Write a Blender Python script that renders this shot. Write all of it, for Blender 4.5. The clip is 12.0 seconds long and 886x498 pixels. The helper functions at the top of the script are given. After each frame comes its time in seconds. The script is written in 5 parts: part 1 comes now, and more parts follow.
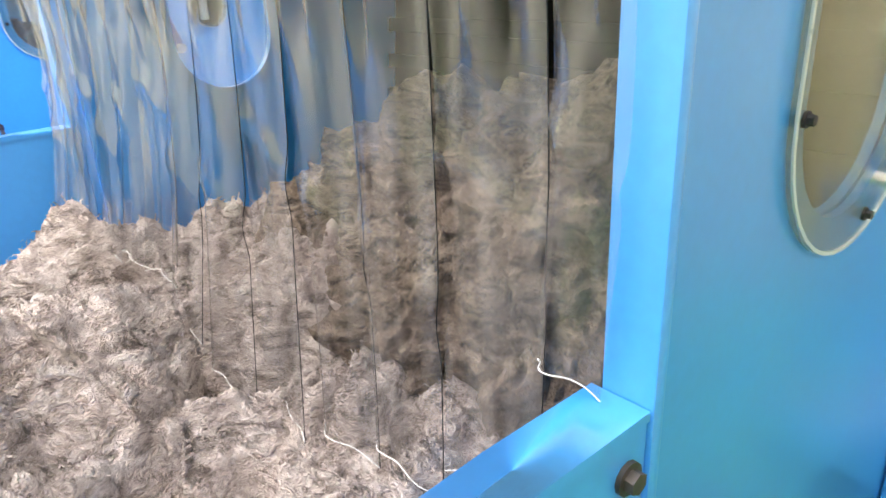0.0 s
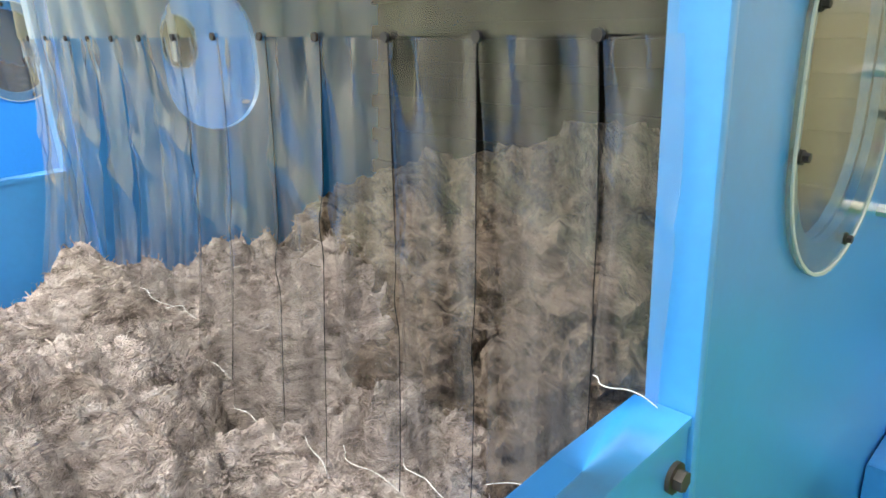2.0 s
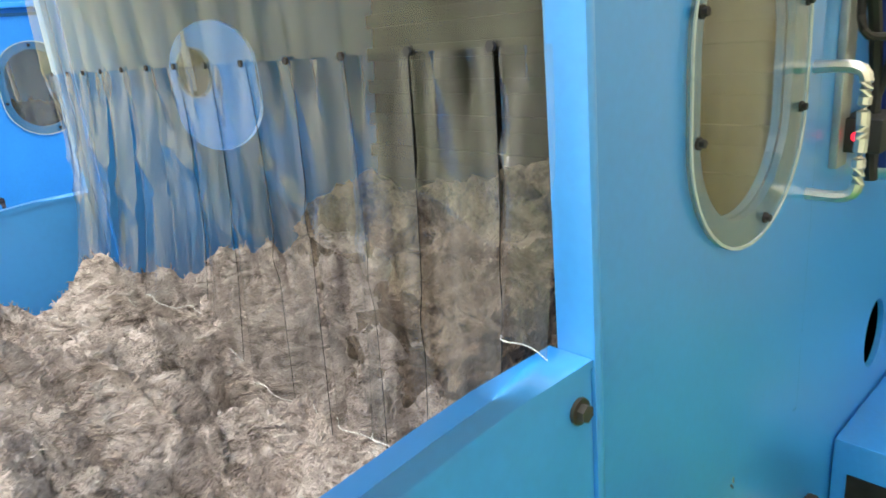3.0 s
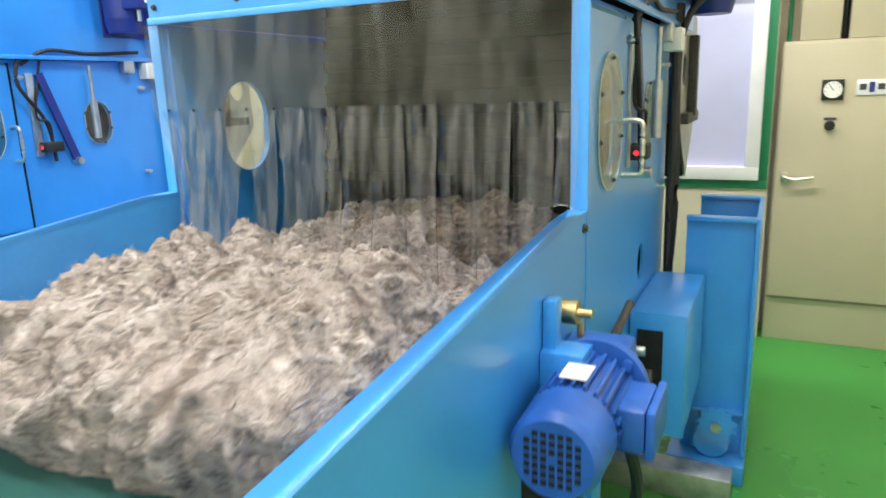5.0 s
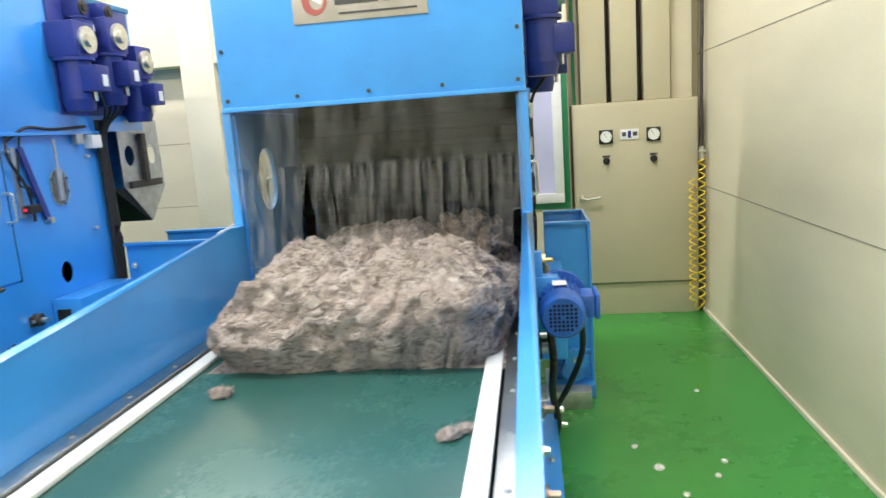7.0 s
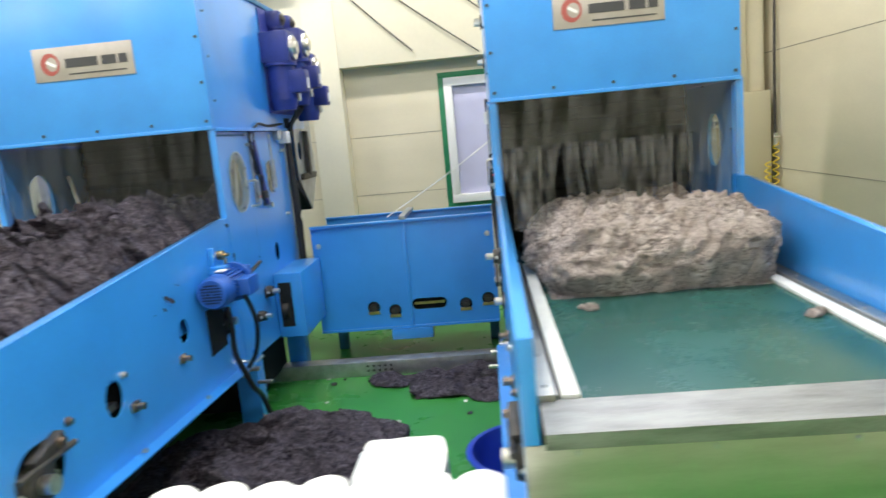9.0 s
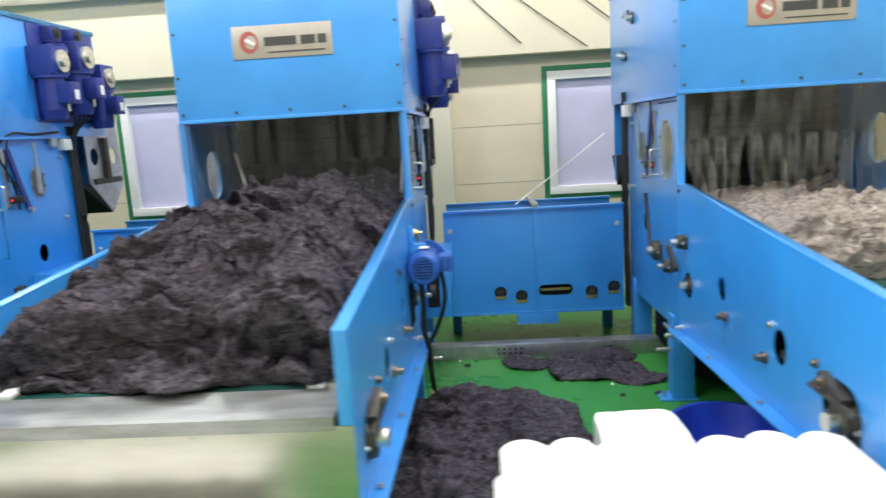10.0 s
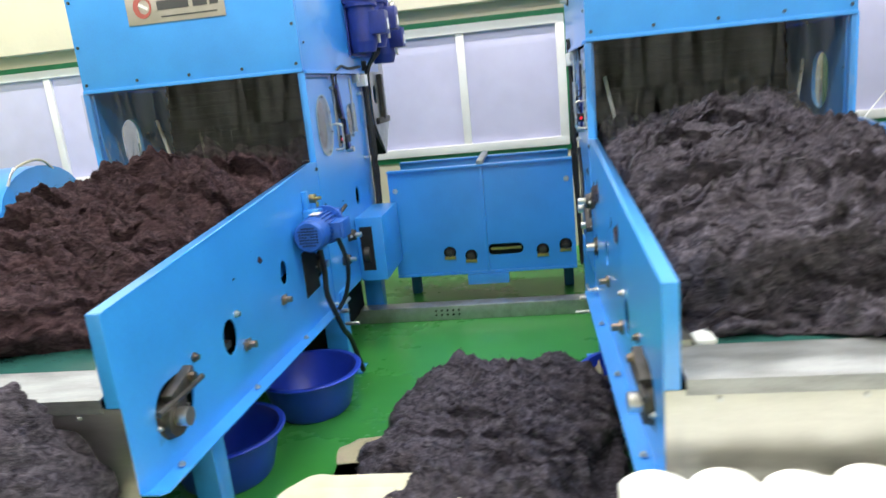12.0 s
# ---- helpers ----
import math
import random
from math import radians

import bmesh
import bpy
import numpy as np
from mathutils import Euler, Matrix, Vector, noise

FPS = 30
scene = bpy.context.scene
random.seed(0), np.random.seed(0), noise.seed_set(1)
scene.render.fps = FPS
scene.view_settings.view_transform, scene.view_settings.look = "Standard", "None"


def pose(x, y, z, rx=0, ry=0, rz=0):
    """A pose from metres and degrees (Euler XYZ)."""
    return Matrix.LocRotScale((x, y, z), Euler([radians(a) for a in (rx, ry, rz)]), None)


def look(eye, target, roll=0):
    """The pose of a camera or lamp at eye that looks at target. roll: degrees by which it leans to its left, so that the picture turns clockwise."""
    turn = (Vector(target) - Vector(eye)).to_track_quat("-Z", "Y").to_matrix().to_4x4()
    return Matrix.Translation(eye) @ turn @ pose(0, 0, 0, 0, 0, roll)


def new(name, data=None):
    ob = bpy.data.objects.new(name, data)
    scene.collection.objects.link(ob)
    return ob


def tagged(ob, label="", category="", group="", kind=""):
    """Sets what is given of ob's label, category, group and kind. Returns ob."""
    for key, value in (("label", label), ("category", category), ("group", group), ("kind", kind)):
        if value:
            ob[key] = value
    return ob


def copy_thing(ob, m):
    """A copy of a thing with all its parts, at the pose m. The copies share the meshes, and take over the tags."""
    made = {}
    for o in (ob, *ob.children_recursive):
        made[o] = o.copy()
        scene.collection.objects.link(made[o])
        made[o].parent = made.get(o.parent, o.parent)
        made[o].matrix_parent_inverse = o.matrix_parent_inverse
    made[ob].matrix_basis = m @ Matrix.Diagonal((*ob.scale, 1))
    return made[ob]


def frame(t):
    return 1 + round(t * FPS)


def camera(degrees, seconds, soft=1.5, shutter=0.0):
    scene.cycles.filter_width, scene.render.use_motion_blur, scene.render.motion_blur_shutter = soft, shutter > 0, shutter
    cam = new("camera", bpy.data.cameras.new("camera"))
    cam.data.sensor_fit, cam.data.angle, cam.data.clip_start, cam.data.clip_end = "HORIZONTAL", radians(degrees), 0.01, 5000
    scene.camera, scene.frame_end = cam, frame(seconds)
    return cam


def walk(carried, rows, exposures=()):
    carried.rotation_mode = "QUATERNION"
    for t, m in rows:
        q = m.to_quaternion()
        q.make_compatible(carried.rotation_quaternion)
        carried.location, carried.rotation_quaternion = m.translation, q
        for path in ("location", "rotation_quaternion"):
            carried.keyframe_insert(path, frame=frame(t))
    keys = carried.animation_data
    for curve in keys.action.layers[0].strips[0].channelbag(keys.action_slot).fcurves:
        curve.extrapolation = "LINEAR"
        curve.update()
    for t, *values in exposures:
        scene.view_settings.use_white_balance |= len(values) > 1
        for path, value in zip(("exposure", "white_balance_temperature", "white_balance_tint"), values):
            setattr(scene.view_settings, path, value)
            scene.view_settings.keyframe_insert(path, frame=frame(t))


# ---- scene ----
cam = camera(65.8, 12.0, shutter=0.5)
PATH = [
    (0, (0.881, -0.318, 1.68), (-0.54, 0.869, 0.923), -2.9),
    (0.5, (0.867, -0.356, 1.701), (-0.484, 0.888, 0.907), -3.2),
    (1, (0.841, -0.39, 1.694), (-0.541, 0.858, 0.965), -2.7),
    (1.5, (0.854, -0.405, 1.702), (-0.528, 0.863, 1.007), -3.4),
    (2, (0.87, -0.402, 1.7), (-0.492, 0.9, 1.03), -2.9),
    (2.5, (0.912, -0.402, 1.703), (-0.491, 0.868, 1.057), -4.6),
    (2.7, (0.95, -0.394, 1.695), (-0.48, 0.855, 1.068), -5.5),
    (4.5, (1.071, -1.233, 1.715), (0.004, 0.403, 1.283), -3.6),
    (5, (1.093, -1.592, 1.717), (0.231, 0.154, 1.261), -2.0),
    (5.5, (1.018, -1.955, 1.726), (0.259, -0.177, 1.212), -2.5),
    (6, (0.949, -2.352, 1.757), (0.519, -0.455, 1.292), -3.5),
    (6.5, (0.82, -2.652, 1.779), (0.552, -0.702, 1.423), -2.5),
    (6.7, (0.779, -2.791, 1.793), (0.5, -0.841, 1.447), -3.6),
    (8.5, (-0.245, -3.755, 1.812), (-0.455, -1.797, 1.460), -4.0),
    (9, (-0.713, -3.873, 1.795), (-0.86, -1.906, 1.463), -5.3),
    (9.5, (-1.268, -4.034, 1.831), (-1.46, -2.071, 1.501), -3.6),
    (10, (-1.826, -4.074, 1.813), (-1.945, -2.107, 1.471), -3.4),
    (10.5, (-2.376, -4.057, 1.823), (-2.608, -2.091, 1.538), -2.5),
    (10.7, (-2.59, -4.056, 1.836), (-2.819, -2.087, 1.567), -4.8),
    (11, (-2.922, -4.007, 1.831), (-3.164, -2.049, 1.501), -4.5),
    (11.5, (-3.445, -3.95, 1.83), (-3.771, -2.017, 1.431), -2.9),
    (12, (-3.903, -3.877, 1.8), (-4.188, -1.955, 1.33), -5.7),
]
walk(cam, [(t, look(*p)) for t, *p in PATH], [(0, 0.8, 6500, 18), (1, 0.62, 6500, 16), (2.5, 0.45, 6500, 11), (4.5, 0.33, 6500, 10), (5.5, 0.2, 6500, 10), (6.7, 0.0, 6500, 10), (8.5, -0.3, 6500, 10), (10.5, -0.36, 6500, 10), (12, -0.22, 6500, 10)])


# ---------------------------------------------------------------- light
world = bpy.data.worlds.new("world")
scene.world = world
world.use_nodes = True
world.node_tree.nodes["Background"].inputs[0].default_value = (0.75, 0.85, 1.0, 1)
world.node_tree.nodes["Background"].inputs[1].default_value = 0.02
# Overhead lamps are assumed and out of view; rows and power set by brightness.
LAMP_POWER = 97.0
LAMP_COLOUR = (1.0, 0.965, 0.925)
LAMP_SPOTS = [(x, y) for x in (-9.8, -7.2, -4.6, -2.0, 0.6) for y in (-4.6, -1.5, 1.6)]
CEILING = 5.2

# ---------------------------------------------------------------- materials


def nodes_of(name):
    m = bpy.data.materials.new(name)
    m.use_nodes = True
    nt = m.node_tree
    return m, nt, nt.nodes["Principled BSDF"]


def surface(name, colour, rough=0.5, metal=0.0, vary=0.15, scale=6.0, fine=60.0, bump=0.1, spec=0.5, tint=None, dist=0.004, stretch=None, random_piece=0.0):
    """Paint, metal or plastic with stains at one scale, grain at another, and fine relief."""
    m, nt, b = nodes_of(name)
    n, l = nt.nodes.new, nt.links.new
    co = n("ShaderNodeTexCoord")
    src = co.outputs["Object"]
    if stretch:
        mp = n("ShaderNodeMapping")
        mp.inputs["Scale"].default_value = stretch
        l(src, mp.inputs[0])
        src = mp.outputs[0]
    big, small = n("ShaderNodeTexNoise"), n("ShaderNodeTexNoise")
    big.inputs["Scale"].default_value, big.inputs["Detail"].default_value = scale, 5
    small.inputs["Scale"].default_value, small.inputs["Detail"].default_value = fine, 4
    l(src, big.inputs["Vector"]), l(src, small.inputs["Vector"])
    add = n("ShaderNodeMath")
    add.operation = "MULTIPLY_ADD"
    add.inputs[1].default_value = 0.35
    l(small.outputs[0], add.inputs[0]), l(big.outputs[0], add.inputs[2])
    ramp = n("ShaderNodeValToRGB")
    dark = tint or [c * (1 - vary) for c in colour]
    light = [min(1, c * (1 + vary * 0.6)) for c in colour]
    ramp.color_ramp.elements[0].position, ramp.color_ramp.elements[1].position = 0.42, 0.85
    ramp.color_ramp.elements[0].color, ramp.color_ramp.elements[1].color = (*dark, 1), (*light, 1)
    l(add.outputs[0], ramp.inputs[0])
    out = ramp.outputs[0]
    if random_piece:
        info, hsv, mr = n("ShaderNodeObjectInfo"), n("ShaderNodeHueSaturation"), n("ShaderNodeMapRange")
        mr.inputs[3].default_value, mr.inputs[4].default_value = 1 - random_piece, 1 + random_piece
        l(info.outputs["Random"], mr.inputs[0]), l(mr.outputs[0], hsv.inputs["Value"]), l(out, hsv.inputs["Color"])
        out = hsv.outputs[0]
    l(out, b.inputs["Base Color"])
    rr = n("ShaderNodeMapRange")
    rr.inputs[3].default_value, rr.inputs[4].default_value = max(0.03, rough - 0.1), min(1, rough + 0.12)
    l(add.outputs[0], rr.inputs[0]), l(rr.outputs[0], b.inputs["Roughness"])
    b.inputs["Metallic"].default_value = metal
    b.inputs["Specular IOR Level"].default_value = spec
    bp = n("ShaderNodeBump")
    bp.inputs["Strength"].default_value, bp.inputs["Distance"].default_value = bump, dist
    l(add.outputs[0], bp.inputs["Height"]), l(bp.outputs[0], b.inputs["Normal"])
    return m


def fibre_material(name, dark, mid, light, warm, relief=0.03, sheen=0.1):
    """Matted textile fibre: clumps of several shades, darkened in the hollows of the fine wiry relief."""
    m, nt, b = nodes_of(name)
    n, l = nt.nodes.new, nt.links.new
    co = n("ShaderNodeTexCoord")
    mp = n("ShaderNodeMapping")
    mp.inputs["Scale"].default_value = (1, 1, 2.2)
    mp.inputs["Rotation"].default_value = (0.3, 0.2, 0.5)
    l(co.outputs["Object"], mp.inputs[0])
    clump, wire, hue = n("ShaderNodeTexNoise"), n("ShaderNodeTexNoise"), n("ShaderNodeTexNoise")
    for tex, s, d, ds in ((clump, 24, 7, 1.2), (wire, 75, 8, 3.0), (hue, 5, 3, 0)):
        tex.inputs["Scale"].default_value, tex.inputs["Detail"].default_value, tex.inputs["Distortion"].default_value = s, d, ds
        l(mp.outputs[0], tex.inputs["Vector"])
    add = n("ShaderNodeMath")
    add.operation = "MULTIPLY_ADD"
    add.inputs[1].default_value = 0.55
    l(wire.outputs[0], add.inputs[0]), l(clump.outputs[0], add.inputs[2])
    # ramp follows the bump height, putting crevice shade into the colour
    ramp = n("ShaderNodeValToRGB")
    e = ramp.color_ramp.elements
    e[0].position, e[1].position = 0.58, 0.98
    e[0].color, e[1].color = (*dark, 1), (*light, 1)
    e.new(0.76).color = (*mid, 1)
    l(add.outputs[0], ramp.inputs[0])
    mix = n("ShaderNodeMix")
    mix.data_type = "RGBA"
    mr = n("ShaderNodeMapRange")
    mr.inputs[1].default_value, mr.inputs[2].default_value, mr.inputs[4].default_value = 0.45, 0.75, 0.6
    l(hue.outputs[0], mr.inputs[0]), l(mr.outputs[0], mix.inputs["Factor"])
    l(ramp.outputs[0], mix.inputs["A"])
    mix.inputs["B"].default_value = (*warm, 1)
    l(mix.outputs["Result"], b.inputs["Base Color"])
    b.inputs["Roughness"].default_value = 0.85
    b.inputs["Specular IOR Level"].default_value = 0.08
    b.inputs["Sheen Weight"].default_value = sheen
    bp = n("ShaderNodeBump")
    bp.inputs["Strength"].default_value, bp.inputs["Distance"].default_value = 1.0, relief
    l(add.outputs[0], bp.inputs["Height"]), l(bp.outputs[0], b.inputs["Normal"])
    return m


def clear_sheet(name, clear, haze, tint, streak=(1.6, 1.6, 0.25), gloss=0.03):
    """Soft clear plastic sheet: see-through, a little hazy, glossy on both faces."""
    m, nt, b = nodes_of(name)
    n, l = nt.nodes.new, nt.links.new
    nt.nodes.remove(b)
    out = nt.nodes["Material Output"]
    tr, df, gl = n("ShaderNodeBsdfTransparent"), n("ShaderNodeBsdfDiffuse"), n("ShaderNodeBsdfGlossy")
    tr.inputs[0].default_value = (*[c * clear for c in tint], 1)
    df.inputs[0].default_value = (*tint, 1)
    gl.inputs["Roughness"].default_value = 0.14
    co, tex, bp = n("ShaderNodeTexCoord"), n("ShaderNodeTexNoise"), n("ShaderNodeBump")
    tex.inputs["Scale"].default_value, tex.inputs["Detail"].default_value = 9, 3
    mp = n("ShaderNodeMapping")
    mp.inputs["Scale"].default_value = streak
    l(co.outputs["Object"], mp.inputs[0]), l(mp.outputs[0], tex.inputs["Vector"])
    bp.inputs["Strength"].default_value, bp.inputs["Distance"].default_value = 0.05, 0.02
    l(tex.outputs[0], bp.inputs["Height"]), l(bp.outputs[0], gl.inputs["Normal"])
    hz = n("ShaderNodeMapRange")
    hz.inputs[1].default_value, hz.inputs[2].default_value = 0.38, 0.72
    hz.inputs[3].default_value, hz.inputs[4].default_value = haze * 0.1, haze * 3.0
    l(tex.outputs[0], hz.inputs[0])
    mix1, mix2, fr = n("ShaderNodeMixShader"), n("ShaderNodeMixShader"), n("ShaderNodeMapRange")
    lw, pw = n("ShaderNodeLayerWeight"), n("ShaderNodeMath")
    lw.inputs["Blend"].default_value = 0.5
    pw.operation, pw.inputs[1].default_value = "POWER", 2.0
    l(lw.outputs["Facing"], pw.inputs[0]), l(pw.outputs[0], fr.inputs[0])
    fr.inputs[3].default_value, fr.inputs[4].default_value = gloss, 0.5
    l(hz.outputs[0], mix1.inputs[0]), l(tr.outputs[0], mix1.inputs[1]), l(df.outputs[0], mix1.inputs[2])
    l(fr.outputs[0], mix2.inputs[0]), l(mix1.outputs[0], mix2.inputs[1]), l(gl.outputs[0], mix2.inputs[2])
    l(mix2.outputs[0], out.inputs[0])
    return m


def glow(name, colour, strength):
    m, nt, b = nodes_of(name)
    b.inputs["Emission Color"].default_value = (*colour, 1)
    b.inputs["Emission Strength"].default_value = strength
    b.inputs["Base Color"].default_value = (*colour, 1)
    return m


BLUE = surface("blue_paint", (0.033, 0.292, 0.78), 0.3, vary=0.12, scale=2.5, fine=90, bump=0.05, dist=0.002, tint=(0.028, 0.243, 0.69))
BLUE.node_tree.nodes["Principled BSDF"].inputs["Coat Weight"].default_value = 1.0
BLUE.node_tree.nodes["Principled BSDF"].inputs["Coat Roughness"].default_value = 0.28
# darker, greyer blue with stronger mottling
BLUE_IN = surface("blue_paint_dull", (0.05, 0.20, 0.38), 0.6, vary=0.35, scale=3.5, bump=0.08)
MOTOR_BLUE = surface("motor_enamel", (0.020, 0.10, 0.42), 0.32, vary=0.2, scale=12, bump=0.1)
NAVY = surface("navy_enamel", (0.02, 0.035, 0.22), 0.35, vary=0.25, scale=10, bump=0.12)
STEEL = surface("brushed_steel", (0.52, 0.52, 0.50), 0.30, 1.0, vary=0.12, scale=4, fine=40, bump=0.04, stretch=(1, 6, 6))
ZINC = surface("galvanised_steel", (0.48, 0.50, 0.52), 0.4, 0.9, vary=0.25, scale=14, bump=0.08)
SILL = surface("dull_steel_sill", (0.31, 0.32, 0.33), 0.46, 0.85, vary=0.3, scale=5, fine=60, bump=0.04, stretch=(1, 5, 5))
BRIGHT = surface("zinc_bolt", (0.72, 0.70, 0.66), 0.28, 1.0, vary=0.15, scale=40)
WORN = surface("greasy_worn_bolt", (0.30, 0.24, 0.19), 0.36, 1.0, vary=0.4, scale=40, bump=0.2)
BRASS = surface("brass_bolt", (0.62, 0.46, 0.20), 0.3, 1.0, vary=0.2, scale=40)
BLACK = surface("black_rubber", (0.012, 0.012, 0.014), 0.55, vary=0.3, scale=20)
# near-black metal, also standing in for shade in openings and underneath
HOLE = surface("dark_metal_and_cavity_shade", (0.016, 0.018, 0.02), 0.75, spec=0.15, vary=0.4, scale=15)
IRON = surface("greasy_cast_iron", (0.07, 0.065, 0.06), 0.45, 0.6, vary=0.4, scale=25, bump=0.3)
BELT = surface("green_belt_rubber", (0.024, 0.095, 0.085), 0.22, vary=0.18, scale=2.2, fine=120, bump=0.015, dist=0.002)
WHITE = surface("white_plastic_strip", (0.82, 0.83, 0.82), 0.35, vary=0.08, scale=8)
FLOOR = surface("green_epoxy_floor", (0.045, 0.27, 0.05), 0.24, vary=0.12, scale=1.1, fine=9, bump=0.025, dist=0.003)
PANEL = surface("cream_wall_panel", (0.66, 0.60, 0.45), 0.55, vary=0.07, scale=1.2, fine=30, bump=0.05, stretch=(1, 1, 3))
PANEL_UP = surface("pale_cream_wall_panel", (0.74, 0.69, 0.54), 0.5, vary=0.06, scale=1.5, fine=30, bump=0.04)
CABINET = surface("beige_cabinet_paint", (0.50, 0.45, 0.31), 0.42, vary=0.06, scale=2, bump=0.04)
GROOVE = surface("joint_shadow_grey", (0.28, 0.26, 0.20), 0.8, vary=0.2)
FRAME = surface("white_window_frame", (0.80, 0.80, 0.80), 0.4, vary=0.06, scale=5)
GREEN_TAPE = surface("green_window_trim", (0.012, 0.19, 0.08), 0.45, vary=0.15, scale=8)
FROST = surface("frosted_pane", (0.56, 0.56, 0.76), 0.35, vary=0.10, scale=1.2, fine=6, bump=0.03)
CONCRETE = surface("ceiling_panel", (0.62, 0.60, 0.54), 0.7, vary=0.1, scale=2)
BASIN = surface("blue_basin_plastic", (0.02, 0.06, 0.55), 0.28, vary=0.15, scale=6)
SACK = surface("white_woven_sack", (0.86, 0.85, 0.80), 0.6, vary=0.08, scale=9, fine=140, bump=0.25)
CLOTH = surface("cream_cotton_sheet", (0.74, 0.68, 0.52), 0.8, vary=0.15, scale=7, fine=120, bump=0.3)
YELLOW = surface("yellow_hose", (0.80, 0.58, 0.03), 0.35, vary=0.15, scale=20)
GAUGE = surface("gauge_face", (0.85, 0.85, 0.80), 0.3, vary=0.05)
PLATE = surface("nameplate_aluminium", (0.46, 0.42, 0.40), 0.38, 0.6, vary=0.1, scale=10)
INK = surface("plate_ink", (0.05, 0.05, 0.055), 0.5, vary=0.1)
RED = surface("red_enamel", (0.38, 0.09, 0.08), 0.4, vary=0.1)
LED = glow("red_led", (1.0, 0.02, 0.05), 1.2)
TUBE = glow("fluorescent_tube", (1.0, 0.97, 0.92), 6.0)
# grey interior set near-black: the hopper's shade is in the colour
HOPPER_DARK = surface("shaded_hopper_interior", (0.011, 0.011, 0.010), 0.8, spec=0.06, vary=0.4, scale=4, bump=0.2)
CLEAR = clear_sheet("clear_soft_sheet", 0.93, 0.022, (0.95, 0.95, 0.93), (2.0, 2.0, 0.5), 0.035)
CLEAN = clear_sheet("clean_soft_sheet", 0.86, 0.012, (0.90, 0.93, 0.96), (3.0, 3.0, 0.22), 0.012)
STRIP = clear_sheet("hazy_soft_strip", 0.92, 0.04, (0.95, 0.95, 0.95), (4.0, 4.0, 0.18), 0.02)
OVAL = clear_sheet("clear_window_plate", 0.9, 0.03, (0.95, 0.95, 0.88))
RIM = surface("clear_plate_edge", (0.42, 0.50, 0.53), 0.25, vary=0.15, scale=9)
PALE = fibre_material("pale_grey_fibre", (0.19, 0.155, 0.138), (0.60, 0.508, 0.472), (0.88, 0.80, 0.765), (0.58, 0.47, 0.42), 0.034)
# brown fibre, its colour darkened further for the shade inside the hopper
INNER_BROWN = fibre_material("shaded_brown_fibre", (0.035, 0.026, 0.02), (0.235, 0.18, 0.14), (0.43, 0.345, 0.275), (0.22, 0.158, 0.118))
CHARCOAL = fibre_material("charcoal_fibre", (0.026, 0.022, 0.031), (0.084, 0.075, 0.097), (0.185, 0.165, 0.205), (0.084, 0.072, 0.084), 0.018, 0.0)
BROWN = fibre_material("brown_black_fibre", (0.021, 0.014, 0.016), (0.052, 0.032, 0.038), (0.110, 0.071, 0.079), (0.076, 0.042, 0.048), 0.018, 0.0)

# ---------------------------------------------------------------- mesh helpers


def done(bm, name, mat, smooth=True):
    bmesh.ops.recalc_face_normals(bm, faces=bm.faces[:])
    me = bpy.data.meshes.new(name)
    if smooth:
        for f in bm.faces:
            f.smooth = True
        for e in bm.edges:
            if len(e.link_faces) == 2 and e.calc_face_angle(0) > 0.6:
                e.smooth = False
    bm.to_mesh(me)
    bm.free()
    me.materials.append(mat)
    return me


def part(name, bm, mat, parent, label="", smooth=True):
    ob = new(name, done(bm, name, mat, smooth))
    ob.parent = parent
    return tagged(ob, label=label)


def thing(name, bm, mat, label, category, group="", kind="", at=None):
    ob = new(name, done(bm, name, mat))
    if at:
        ob.matrix_basis = at
    return tagged(ob, label, category, group, kind)


def empty(name, label, category, group="", kind=""):
    return tagged(new(name), label, category, group, kind)


def box(bm, x0, x1, y0, y1, z0, z1, bevel=0.0, m=None):
    r = bmesh.ops.create_cube(bm, size=1)
    bmesh.ops.scale(bm, vec=(x1 - x0, y1 - y0, z1 - z0), verts=r["verts"])
    bmesh.ops.translate(bm, vec=((x0 + x1) / 2, (y0 + y1) / 2, (z0 + z1) / 2), verts=r["verts"])
    vs = r["verts"]
    if bevel:
        es = list({e for v in vs for e in v.link_edges})
        made = bmesh.ops.bevel(bm, geom=es, offset=bevel, segments=2, affect="EDGES", profile=0.6)
        vs = list({v for f in made["faces"] for v in f.verts} | {v for v in vs if v.is_valid})
    if m is not None:
        bmesh.ops.transform(bm, matrix=m, verts=vs)
    return bm


def boxes(*specs, bevel=0.0):
    bm = bmesh.new()
    for s in specs:
        box(bm, *s, bevel=bevel)
    return bm


def rod(bm, a, b, r, r2=None, seg=20):
    a, b = Vector(a), Vector(b)
    m = Matrix.Translation((a + b) / 2) @ (b - a).to_track_quat("Z", "Y").to_matrix().to_4x4()
    bmesh.ops.create_cone(bm, cap_ends=True, segments=seg, radius1=r, radius2=r if r2 is None else r2, depth=(b - a).length, matrix=m)
    return bm


